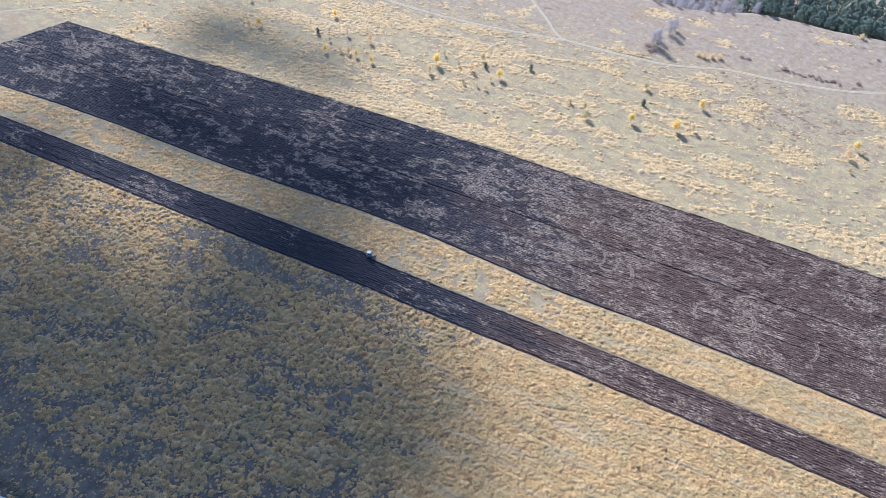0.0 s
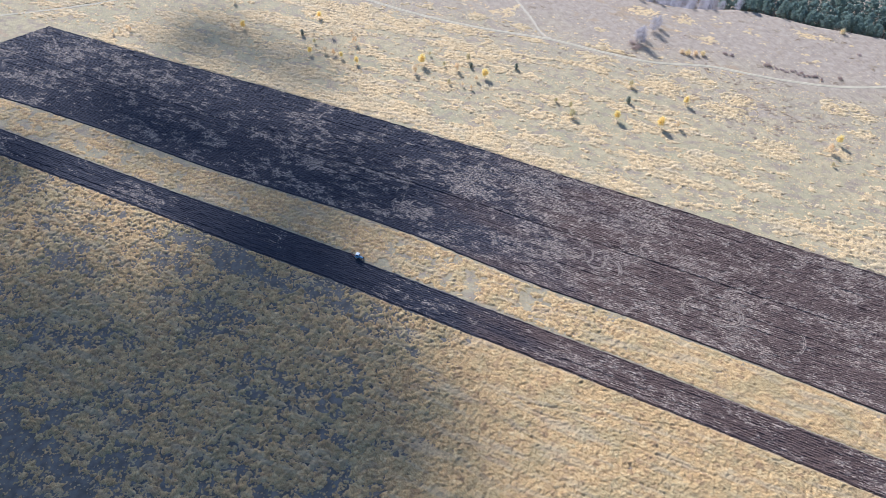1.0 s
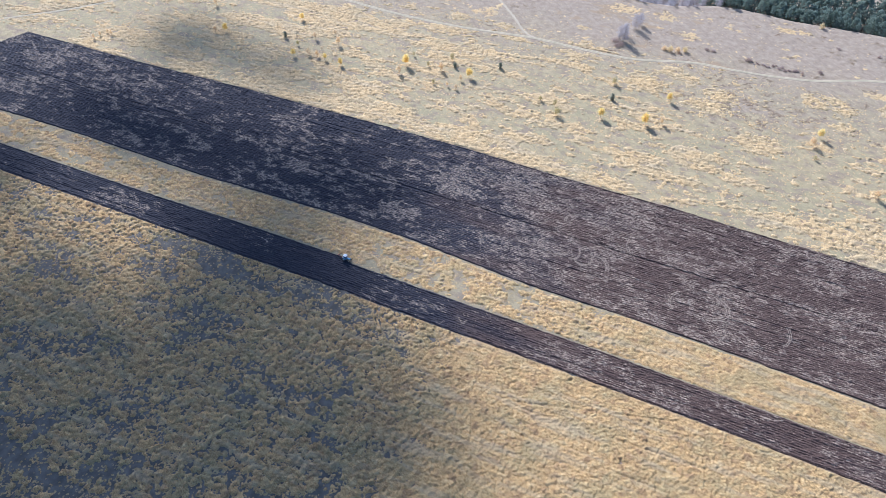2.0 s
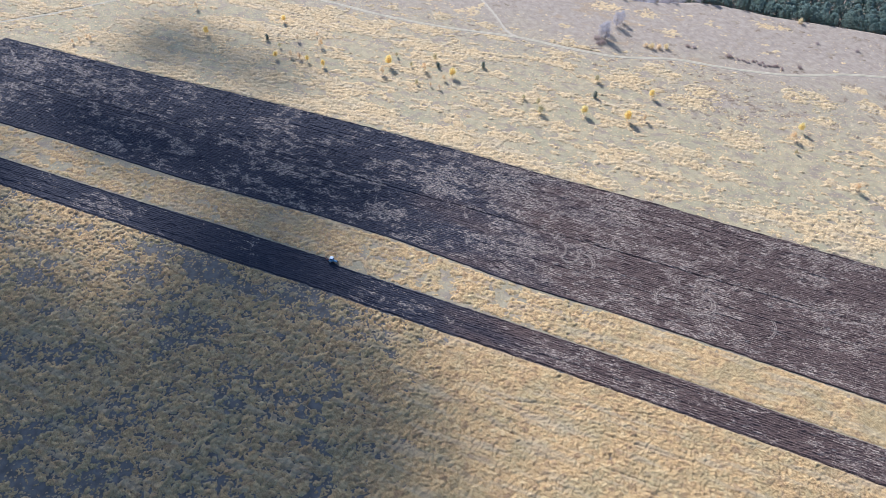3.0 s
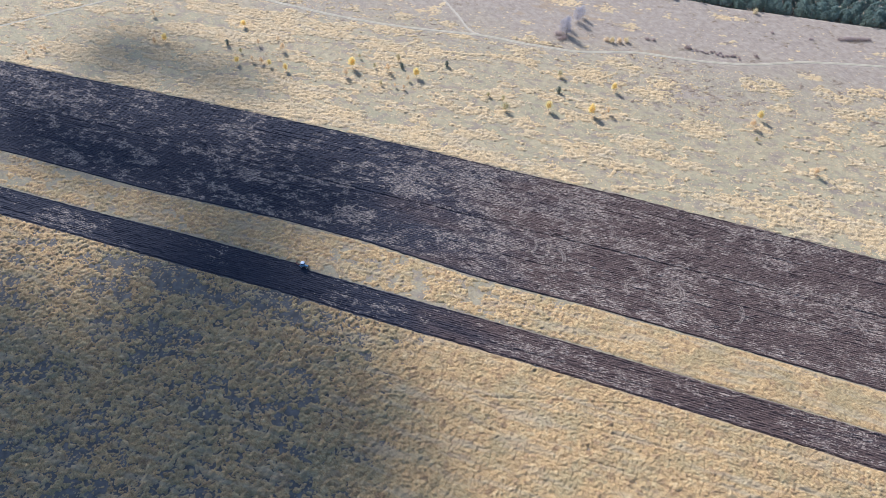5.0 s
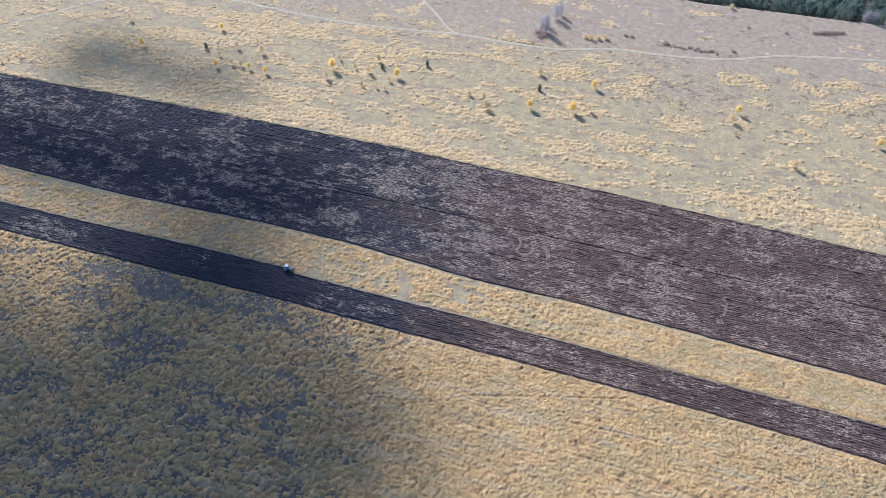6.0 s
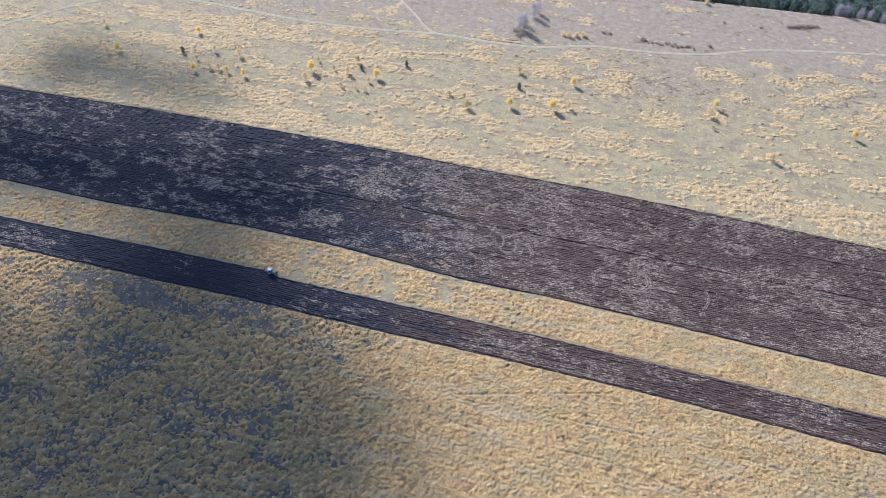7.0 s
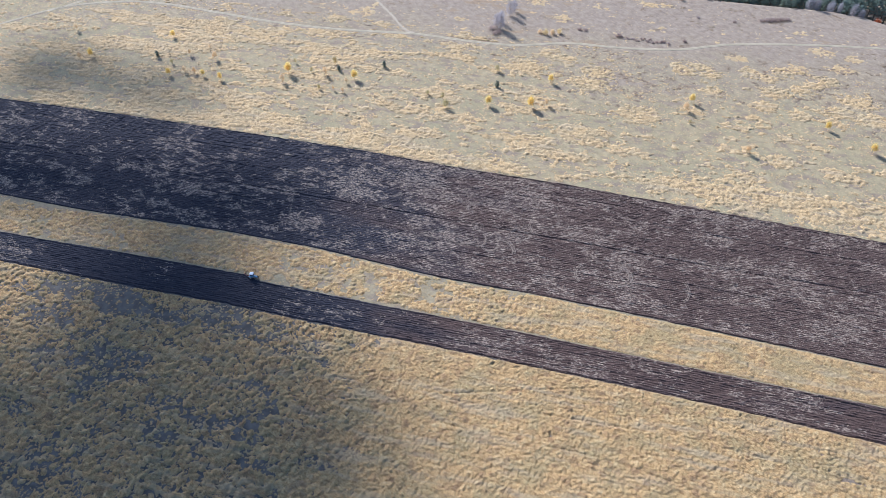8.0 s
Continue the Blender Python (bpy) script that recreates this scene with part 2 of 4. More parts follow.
FAR = knots((-432, 260.0), (-330, 261.2), (-250, 264.4), (-160, 265.8), (-110, 266.3), (-60, 265.0), (0, 265.0), (78, 262.4), (144, 259.9), (240, 256))
NEAR = knots((-432, 184.5), (-390, 186.6), (-345, 189), (-300, 190.2), (-225, 189.6), (-185, 191.4), (-150, 193.2), (-110, 193.2), (-85, 191.8), (-45, 189.4), (0, 190.2), (60, 188.6), (130, 186.5), (240, 183))
S_TOP = knots((-440, 166), (-365, 166.9), (-240, 168.5), (-170, 170.6), (-128, 171.3), (-122, 169.4), (-60, 169.5), (0, 169.6), (60, 168.6), (130, 168.0), (240, 166.5))
S_LOW = knots((-440, 149.6), (-344, 150.3), (-240, 151.8), (-170, 152.6), (-131, 153.7), (-100, 153.4), (-30, 153.9), (30, 153.8), (75, 153.3), (124, 151.6), (240, 149))
FOREST = knots((-80, 468), (-47, 470), (-31, 476), (-18, 483), (0, 485.5), (15, 484.4), (32, 482), (65, 484), (124, 485.6), (150, 487), (170, 483.3), (182, 477), (240, 466))
ROAD = knots((-441, 271), (-414, 297), (-384, 335), (-363, 362), (-346, 374), (-319, 385), (-290, 387.5), (-248, 385), (-202, 382.2), (-160, 384), (-116, 390), (-79, 389.6), (-50, 391.5), (-17, 402.6), (17, 405), (50, 411.5), (69, 420), (85, 426.6), (119, 435), (177, 444), (260, 452))
FIELD_END = knots((180, -443), (219, -431.4), (239, -425), (262, -416))


def to_furrow(u, v):
    """Metres from the unploughed ground to the nearest furrow edge."""
    return np.where(v < 160, S_LOW(u) - v, np.where(v < 230, np.minimum(v - S_TOP(u), NEAR(u) - v), v - FAR(u)))


def ploughed(u, v):
    """1 on the two ploughed strips."""
    big = (v > NEAR(u)) & (v < FAR(u)) & (u > FIELD_END(v)) & (u < 236)
    return big | ((v > S_LOW(u)) & (v < S_TOP(u)) & (u > -436) & (u < 236))


# Round islands of bleached grass on the far side: x, y, half width.
DISCS = [
    (-91, 417, 3), (-114, 342, 3), (-27, 389, 4), (-17, 383, 5), (-39, 367, 9), (3, 372, 7), (30, 334, 9), (-1, 358, 8), (60, 344, 5), (86, 410, 5), (92, 394, 5),
    (102, 390, 5), (112, 401, 5), (120, 405, 6), (136, 430, 6), (146, 411, 6), (155, 425, 5), (136, 395, 5), (128, 388, 4), (121, 383, 4), (70, 386, 5), (64, 394, 5),
    (105, 375, 6), (97, 359, 6), (71, 368, 5), (150, 375, 8), (140, 364, 6), (118, 355, 5), (155, 359, 7),
]
ISLES = [
    (-250, 355, 11), (-266, 356, 7), (-324, 290, 8), (-264, 302, 11), (-247, 267, 9), (-171, 397, 5), (-162, 409, 4), (-165, 379, 5), (-154, 409, 5), (-139, 397, 4),
    (-72, 454, 8), (-45, 454, 6), (-26, 434, 5), (30, 468, 5), (42, 469, 4),
]


def islands(u, v):
    return np.max([np.exp(-(((u - x) / (1.15 * a)) ** 2 + ((v - y) / (0.8 * a)) ** 2) ** 2) for x, y, a in DISCS + ISLES], axis=0)


def near_density(u, v):
    """How thick the long grass stands on the near meadow, 0 to 1: clumps in the west, a carpet in the east."""
    n = 0.5 * fbm(u / 19 + 31, v / 13 + 5, 2) + 0.5 * fbm(u / 6.5, v / 4.5 + 3, 2)
    d = 0.26 + 0.74 * smooth(0.35, 0.53, n)
    d = d - 0.55 * np.exp(-((v - 143 + 0.05 * (u + 120)) / 5.5) ** 2) * smooth(-215, -180, u) * smooth(-70, -110, u) - 0.45 * smooth(62, 34, v)
    d = np.maximum(d, carpet(u, v)) * smooth(26, 34, v)
    return d


def carpet(u, v):
    """1 where the grass closes to a carpet."""
    n = fbm(u / 9 + 11, v / 6 + 2, 3)
    c = smooth(-85, -25, u + 0.25 * (v - 100) + 60 * (n - 0.5)) * smooth(0.14, 0.24, n)
    for x, y, a in ((-10, 106, 7), (68, 128, 6), (109, 135, 8), (16, 147, 4), (-36, 141, 4)):
        c = c * (1 - 0.9 * np.exp(-(((u - x) / a) ** 2 + ((v - y) / (0.6 * a)) ** 2)) * smooth(0.35, 0.55, fbm(u / 3, v / 2, 2)))
    return c


def verge_density(u, v):
    n = 0.4 * fbm(u / 16 + 3, v / 7 + 50, 2) + 0.6 * fbm(u / 5.0 + 8, v / 3.6, 2)
    thin = 0.06 * smooth(-250, -320, u) + 0.025 * np.exp(-((u + 80) / 25) ** 2) - 0.12 * smooth(-50, 0, u) - 0.10 * np.exp(-((u + 155) / 45) ** 2)
    return smooth(0.355 + thin, 0.475 + thin, n) * smooth(0.2, 1.5, to_furrow(u, v))


def verge_carpet(u, v):
    return 0.8 * smooth(-30, 40, u + 50 * (fbm(u / 9 + 70, v / 6, 2) - 0.5)) * smooth(0.22, 0.34, fbm(u / 8 + 21, v / 5, 3)) * smooth(0.0, 0.5, to_furrow(u, v))


def far_density(u, v):
    belt = np.exp(-((v - 272 - 2 * np.sin(u / 31) - 5 * smooth(20, 100, u)) / (6.5 + 7 * smooth(20, 100, u))) ** 2) * smooth(-240, -190, u) * smooth(0.30, 0.5, fbm(u / 14 + 2, v / 6, 2))
    n = 0.68 * fbm(u / 27 + 3, v / 8 + 11, 3) + 0.32 * fbm(u / 4.5, v / 2.6 + 2, 2)
    west = smooth(20, -60, u) * smooth(-400, -340, u)
    limit = 0.61 - 0.10 * west - 0.03 * smooth(320, 285, v) + 0.10 * smooth(365, 395, v)
    patch = smooth(limit - 0.03, limit + 0.04, n)
    stray = 0.10 * smooth(0.4, 0.6, vnoise(u / 11 + 4, v / 6))
    return np.clip(np.maximum(np.maximum(0.95 * belt, 0.95 * islands(u, v) ** 0.5), patch) + stray, 0, 1)


def heath_density(u, v):
    n = 0.6 * fbm(u / 17 + 3, v / 9 + 11, 3) + 0.4 * fbm(u / 5.2, v / 3.2 + 2, 2)
    return np.maximum(0.95 * islands(u, v) ** 0.5, 0.6 * smooth(0.66, 0.70, n))


def heather_density(u, v):
    """Scrub in a broad patch below the track, thinner all over the heath."""
    n = 0.5 * fbm(u / 9 + 60, v / 6, 2) + 0.5 * fbm(u / 3.5, v / 2.4 + 33, 2)
    patch = np.exp(-((u - 24) / 42) ** 2 - ((v - 362) / 24) ** 2) + 0.5 * np.exp(-((u - 130) / 50) ** 2 - ((v - 385) / 28) ** 2)
    patch = patch + 0.9 * np.exp(-((v - 417.5 - 0.1 * (u - 15)) / 2.2) ** 2) * (u > 8) * (u < 62) + 0.9 * np.exp(-((u - 112) / 15) ** 2 - ((v - 464) / 4) ** 2)
    limit = 0.66 - 0.20 * np.clip(patch, 0, 1)
    return 0.85 * smooth(limit, limit + 0.08, n)


def heath_cover(u, v):
    edge = np.interp(u, [-420, -350, -250, -120, 0, 70, 180, 260], [420, 400, 390, 392, 395, 392, 392, 392])
    scrub = np.exp(-((u - 22) / 42) ** 2 - ((v - 366) / 20) ** 2) * smooth(0.35, 0.6, fbm(u / 7, v / 5, 3))
    return np.maximum(smooth(-60, 50, v - edge + 40 * (fbm(u / 40, v / 30, 3) - 0.5)), 0.9 * scrub)


def rise(u, v):
    """The lie of the land: nearly level, with an unseen hollow added behind the heath in which the wood stands, deep
    enough to keep its shadows off the heath.
    """
    return 0.5 * (fbm(u / 60.0, v / 60.0, 3) - 0.5) - 14.0 * smooth(0, 18, v - FOREST(u)) * smooth(-110, -60, u)


# ---------------------------------------------------------------- ground
def axis(lo, hi, step):
    inner = np.arange(lo, hi + step, step)
    outer = step * 1.35 ** np.arange(1, 30)
    reach = np.cumsum(outer)
    reach = reach[reach < 5200]
    return np.concatenate([(lo - reach)[::-1], inner, inner[-1] + reach])


def build_ground():
    us, vs = axis(-500, 260, 2.0), axis(-20, 560, 2.0)
    u, v = [a.ravel() for a in np.meshgrid(us, vs, indexing="ij")]
    under = ploughed(u, v - 3) & ploughed(u, v + 3) & ploughed(u - 5, v)
    me = raw_mesh("ground", np.stack([u, v, rise(u, v) - 0.6 * under], 1), grid_faces(len(us), len(vs)), flat=False)
    thin = (0.1 + 0.4 * smooth(-110, -40, u)) * smooth(160, 150, v) + 0.25 * smooth(158, 164, v) * smooth(230, 220, v)
    cover = np.where(v < 160, 0.9 * carpet(u, v), np.where(v < 230, 0.6 * verge_density(u, v), 0.7 * far_density(u, v)))
    attribute(me, "straw", np.maximum(thin, cover))
    attribute(me, "heath", heath_cover(u, v))
    attribute(me, "pasture", 0.75 * smooth(158, 164, v) + 0.25 * smooth(225, 262, v))
    me.materials.append(TURF)
    tagged(new("ground", me), "autumn meadow of short grey-green turf with straw patches", "meadow", kind="structure")


# Drifts of straw on the furrows, and patches swept bare: x, y, half length, half width, strength.
DRIFTS = [
    (-327, 235, 20, 9, 1.0), (-365, 218, 16, 7, 0.8), (-386, 245, 12, 6, 0.5), (-113, 242, 17, 7, 1.0), (-90, 237, 10, 6, 0.9), (-121, 208, 16, 8, 0.8), (-55, 213, 15, 8, 0.8),
    (-29, 212, 14, 9, 0.8), (-13, 249, 25, 8, 0.7), (34, 241, 20, 8, 0.6), (2, 229, 15, 6, 0.5), (92, 202, 12, 8, -1.0), (64, 215, 10, 8, -0.7), (89, 239, 15, 8, -0.6),
]
HEAPS = [
    (-104, 160, 9, 2.5, 1.0), (-71, 162, 10, 3, 0.9), (-31, 160, 8, 3, 0.7),
    (-124, 209.5, 1.8, 3, 2.0), (-119.5, 209, 1.0, 3, 1.8), (-57, 214, 4, 0.9, 1.8), (-190, 198, 75, 6, 0.55), (-250, 160, 34, 6, 0.4),
]


def strewn(u, v):
    """How much straw lies on the furrows, 0 to 1: broad drifts broken into small clumps along the rows."""
    drift = fbm(u / 17 + 9, v / 8, 3)
    clump = 0.6 * fbm(u / 3.6 + 3, v / 2.1 + 4, 2) + 0.4 * fbm(u / 2.0 + 8, v / 0.9 + 4, 2)
    heap = sum(k * np.exp(-(((u - x) / a) ** 2 + ((v - y) / b) ** 2) ** 1.5) for x, y, a, b, k in DRIFTS + HEAPS)
    east = smooth(-150, -40, u)
    strip = (v < 180) * 1.0
    clump = np.where(v < 180, 0.5 * clump + 0.5 * fbm(u / 2.6 + 5, v / 0.8 + 2, 2), clump)
    limit = 0.505 - 0.03 * east + 0.04 * strip + 0.08 * strip * np.exp(-((u + 158) / 30) ** 2) - 0.09 * heap
    s = smooth(limit - 0.03, limit + 0.10 - 0.03 * strip, 0.4 * drift + 0.6 * clump)
    return (0.10 + 0.20 * east) * (1 - 0.7 * strip) + (0.62 - 0.24 * east + 0.16 * strip * east) * s


def build_plough(name, label, low, top, start, end, du, dv, seed):
    """One sheet of furrow slices that run along x."""
    nv = int(18 / dv) if top is S_TOP else int(76 / dv)
    us = np.arange(start, end, du)
    u = np.repeat(us, nv)
    s = np.tile(np.linspace(0, 1, nv), len(us))
    rag = 0.5 * (fbm(us / 3.0 + seed, us * 0 + 3.3, 3) - 0.5), 0.5 * (fbm(us / 3.0 + seed, us * 0 + 8.3, 3) - 0.5)
    lo, hi = np.repeat(low(us) + rag[0], nv), np.repeat(top(us) + rag[1], nv)
    v = lo + s * (hi - lo)
    if top is FAR:
        u = np.maximum(u, FIELD_END(v) + 1.2 * (fbm(v / 2.0, v * 0 + 1.7, 2) - 0.5))
    rnd = np.random.RandomState(seed)
    across = v - 0.35 * NEAR(u) if top is FAR else v - S_LOW(u)
    wave = np.sin(2 * np.pi * (across / 1.05 + 0.2 * fbm(u / 30.0, v / 9.0, 2)))
    strength = 0.06 + 0.16 * fbm(u / 12.0, v / 1.4, 2)
    inner = smooth(0.8, 2.5, np.minimum(v - lo, hi - v))
    rows = inner * vnoise(u / 160.0, across / 1.3 + 20)
    z = rise(u, v) + 0.22 + 0.55 * wave * strength - (0.20 if top is FAR else 0.36) * smooth(0.70 if top is FAR else 0.58, 0.95, rows) + 0.46 * (fbm(u / 2.0, v / 0.55, 2) - 0.5) + 0.12 * (fbm(u / 0.9, v / 0.4 + 7, 1) - 0.5) + 0.07 * (rnd.rand(len(u)) - 0.5)
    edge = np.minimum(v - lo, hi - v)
    z += 0.22 * np.exp(-((edge - 1.0) / 0.5) ** 2) - 0.5 * np.exp(-(edge / 0.4) ** 2)
    if top is FAR:
        z -= 0.42 * np.exp(-((v - 225.8 - 1.5 * (fbm(u / 45.0, u * 0, 2) - 0.5)) / 0.55) ** 2)
    me = raw_mesh(name, np.stack([u, v, z], 1), grid_faces(len(us), nv), flat=True)
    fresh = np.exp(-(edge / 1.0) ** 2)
    # Low values, in the west, also bring the cloud shade's bluish dark tone.
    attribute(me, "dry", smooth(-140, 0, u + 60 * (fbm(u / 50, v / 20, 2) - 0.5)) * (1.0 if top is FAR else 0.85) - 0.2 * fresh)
    attribute(me, "strewn", strewn(u, v) - 0.6 * fresh)
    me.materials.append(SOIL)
    return tagged(new(name, me), label, "ploughed field", kind="structure")


build_ground()
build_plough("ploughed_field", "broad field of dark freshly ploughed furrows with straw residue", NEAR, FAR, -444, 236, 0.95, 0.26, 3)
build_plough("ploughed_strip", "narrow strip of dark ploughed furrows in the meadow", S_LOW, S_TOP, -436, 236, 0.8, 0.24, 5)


def build_litter(name, label, n, region, group_seed):
    """Tufts of straw left on the furrow slices: low ridged flakes along the furrows."""
    r = np.random.RandomState(group_seed)
    (u0, u1), low, top = region
    u = r.uniform(u0, u1, n)
    v = low(u) + (top(u) - low(u)) * r.uniform(0.01, 0.99, n)
    keep = ploughed(u, v) & (r.rand(n) < (0.012 if top is FAR else 0.0) + 0.40 * strewn(u, v) ** 1.3)
    u, v = u[keep], v[keep]
    lie = np.zeros(0)
    if top is FAR:
        extra, angles = [], []
        for cu, cv, ru, rv, a0, a1, k in ARCS:
            k = int(4.0 * k)
            a = np.radians(r.uniform(a0, a1, k))
            w = 1 + r.choice([-0.07, 0.07], k) + 0.035 * r.randn(k) * r.choice([0.5, 3.0], k, p=[0.8, 0.2])
            angles.append(np.arctan2(rv * np.cos(a), -ru * np.sin(a)))
            extra.append(np.stack([cu + ru * w * np.cos(a), cv + rv * w * np.sin(a)], 1))
        e, lie = np.concatenate(extra), np.concatenate(angles)
        u, v = np.concatenate([u, e[:, 0]]), np.concatenate([v, e[:, 1]])
    turn = np.concatenate([r.normal(0, 0.55, len(u) - len(lie)) * (1 - 0.6 * smooth(-130, 0, u[:len(u) - len(lie)])), lie + r.normal(0, 0.25, len(lie))])
    m = len(u)
    half, wide, high = r.uniform(0.14, 0.40, m), r.uniform(0.05, 0.11, m), r.uniform(0.02, 0.06, m)
    c, s = np.cos(turn), np.sin(turn)
    base = rise(u, v) + r.uniform(0.26, 0.42, m)
    corners = [(-1, 0, 0), (0.1, 1, 0), (1, 0, 0), (-0.1, -1, 0), (0.1, 0.1, 1)]
    verts = np.empty((m, 5, 3))
    for k, (a, b, h) in enumerate(corners):
        x, y = a * half, b * wide
        verts[:, k] = np.stack([u + c * x - s * y, v + s * x + c * y, base + h * high - (abs(a) == 1) * 0.12], 1)
    faces = np.array([(0, 4, 1), (1, 4, 2), (2, 4, 3), (3, 4, 0)])[:, ::-1]
    me = raw_mesh(name, verts.reshape(-1, 3), (faces[None] + 5 * np.arange(m)[:, None, None]).reshape(-1, 3))
    me.materials.append(LITTER)
    tagged(new(name, me), label, "straw", kind="stuff")


# Pale swirls where the tractor turned: centre, radii, degrees, count.
ARCS = [
    (-44.5, 216.3, 7.3, 4.2, 150, 370, 120), (-36.0, 216.0, 3.4, 3.9, -100, 60, 70), (-30.5, 215.0, 3.8, 4.6, -160, 60, 90),
    (-27.0, 211.5, 8.0, 7.6, 0, 90, 170), (-10.0, 232.0, 5.0, 6.3, 80, 255, 90), (-40.5, 236.0, 5.0, 4.9, 60, 200, 90),
    (-57.0, 211.0, 6.0, 2.0, 60, 120, 60), (-70.0, 242.0, 7.0, 2.5, 60, 120, 50), (22.0, 209.5, 10.5, 7.0, -120, 60, 260),
    (14.0, 207.0, 5.0, 6.0, 120, 235, 90), (-120, 210, 2.2, 5.0, 100, 170, 40), (52, 207, 5.0, 6.5, -60, 50, 70), (-120.5, 254.6, 1.6, 1.6, 0, 360, 25),
]
build_litter("field_straw", "pale straw residue scattered over the furrows", 300000, ((-440, 200), NEAR, FAR), 21)
build_litter("strip_straw", "pale straw residue scattered over the ploughed strip", 75000, ((-430, 200), S_LOW, S_TOP), 22)


# ---------------------------------------------------------------- long grass
def build_tussocks(name, label, material, u, v, radius, height, seed, ring=7, fine=True):
    """Round shaggy tussocks, tops combed over by the wind; joined into one mesh."""
    r = np.random.RandomState(seed)
    m = len(u)
    turn = r.uniform(0, 2 * np.pi, m)
    squash = r.uniform(0.7, 1.0, m)
    z0 = rise(u, v)
    levels = ((1.12, -0.15), (0.92, 0.52), (0.50, 0.92)) if fine else ((1.12, -0.15), (0.66, 0.85))
    verts = np.empty((m, len(levels) * ring + 1, 3))
    for k in range(ring):
        for level, (out, up) in enumerate(levels):
            a = turn + 2 * np.pi * (k + 0.5 * level) / ring + r.uniform(-0.2, 0.2, m)
            d = radius * out * r.uniform(0.78, 1.22, m)
            h = height * up * r.uniform(0.7, 1.25, m)
            lift = np.maximum(h, 0)
            verts[:, level * ring + k] = np.stack([u + 1.22 * d * np.cos(a) + 0.35 * lift, v + d * np.sin(a) * squash - 0.2 * lift, z0 + h], 1)
    top = len(levels) * ring
    verts[:, top] = np.stack([u + 0.35 * height + 0.2 * radius * r.randn(m), v - 0.2 * height + 0.2 * radius * r.randn(m), z0 + height * r.uniform(0.9, 1.1, m)], 1)
    faces = []
    for k in range(ring):
        j = (k + 1) % ring
        for p in range(0, (len(levels) - 1) * ring, ring):
            faces += [(p + k, p + j, p + ring + k), (p + j, p + ring + j, p + ring + k)]
        faces.append((top - ring + k, top - ring + j, top))
    me = raw_mesh(name, verts.reshape(-1, 3), (np.array(faces)[None] + (top + 1) * np.arange(m)[:, None, None]).reshape(-1, 3), flat=False)
    me.materials.append(material)
    tagged(new(name, me), label, "grass", kind="stuff")


def trodden(u, v):
    """Old wheel lines through the long grass."""
    lines = [134 + 2.5 * np.sin(u / 37), 122 - 0.10 * u + 3 * np.sin(u / 23), 143.5 + 0.3 * u, 131 + 1.4 * (u + 12)]
    near = np.min([np.abs(v - q) for q in lines], axis=0)
    return np.exp(-(near / 0.35) ** 2) * (v < 151) * smooth(-110, -70, u) * smooth(0.3, 0.6, vnoise(u / 13 + 5, v / 13))


def clumps(u, v, size, seed, density, wide=1.1):
    """Domes of grass, one a cell where the density lets it stand: height 0 to 1 and a tone for each."""
    r = np.random.RandomState(seed)
    bend = 0.5 * size
    pu = u + bend * (vnoise(u / (0.45 * size) + seed, v / (0.45 * size)) - 0.5)
    pv = v + bend * (vnoise(u / (0.45 * size), v / (0.45 * size) + seed + 40) - 0.5)
    i0, j0 = int(np.floor(pu.min() / size)) - 1, int(np.floor(pv.min() / size)) - 1
    ni, nj = int(np.floor(pu.max() / size)) - i0 + 2, int(np.floor(pv.max() / size)) - j0 + 2
    cu = (np.arange(i0, i0 + ni)[:, None] + r.rand(ni, nj)) * size
    cv = (np.arange(j0, j0 + nj)[None] + r.rand(ni, nj)) * size
    d = density(cu.ravel(), cv.ravel()).reshape(ni, nj)
    reach = np.where(r.rand(ni, nj) < d, size * r.uniform(0.38, 0.68, (ni, nj)) * (0.75 + 0.25 * d), 1e-3)
    lift, tone = r.uniform(0.55, 1.0, (ni, nj)), r.rand(ni, nj)
    i, j = np.floor(pu / size).astype(int) - i0, np.floor(pv / size).astype(int) - j0
    best, tint = np.zeros(len(u)), np.full(len(u), 0.5)
    for di in (-1, 0, 1):
        for dj in (-1, 0, 1):
            a, b = i + di, j + dj
            q = ((pu - cu[a, b]) / wide) ** 2 + (pv - cv[a, b]) ** 2
            h = lift[a, b] * np.sqrt(np.clip(1 - q / reach[a, b] ** 2, 0, 1))
            tint = np.where(h > best, tone[a, b], tint)
            best = np.maximum(h, best)
    return best, tint


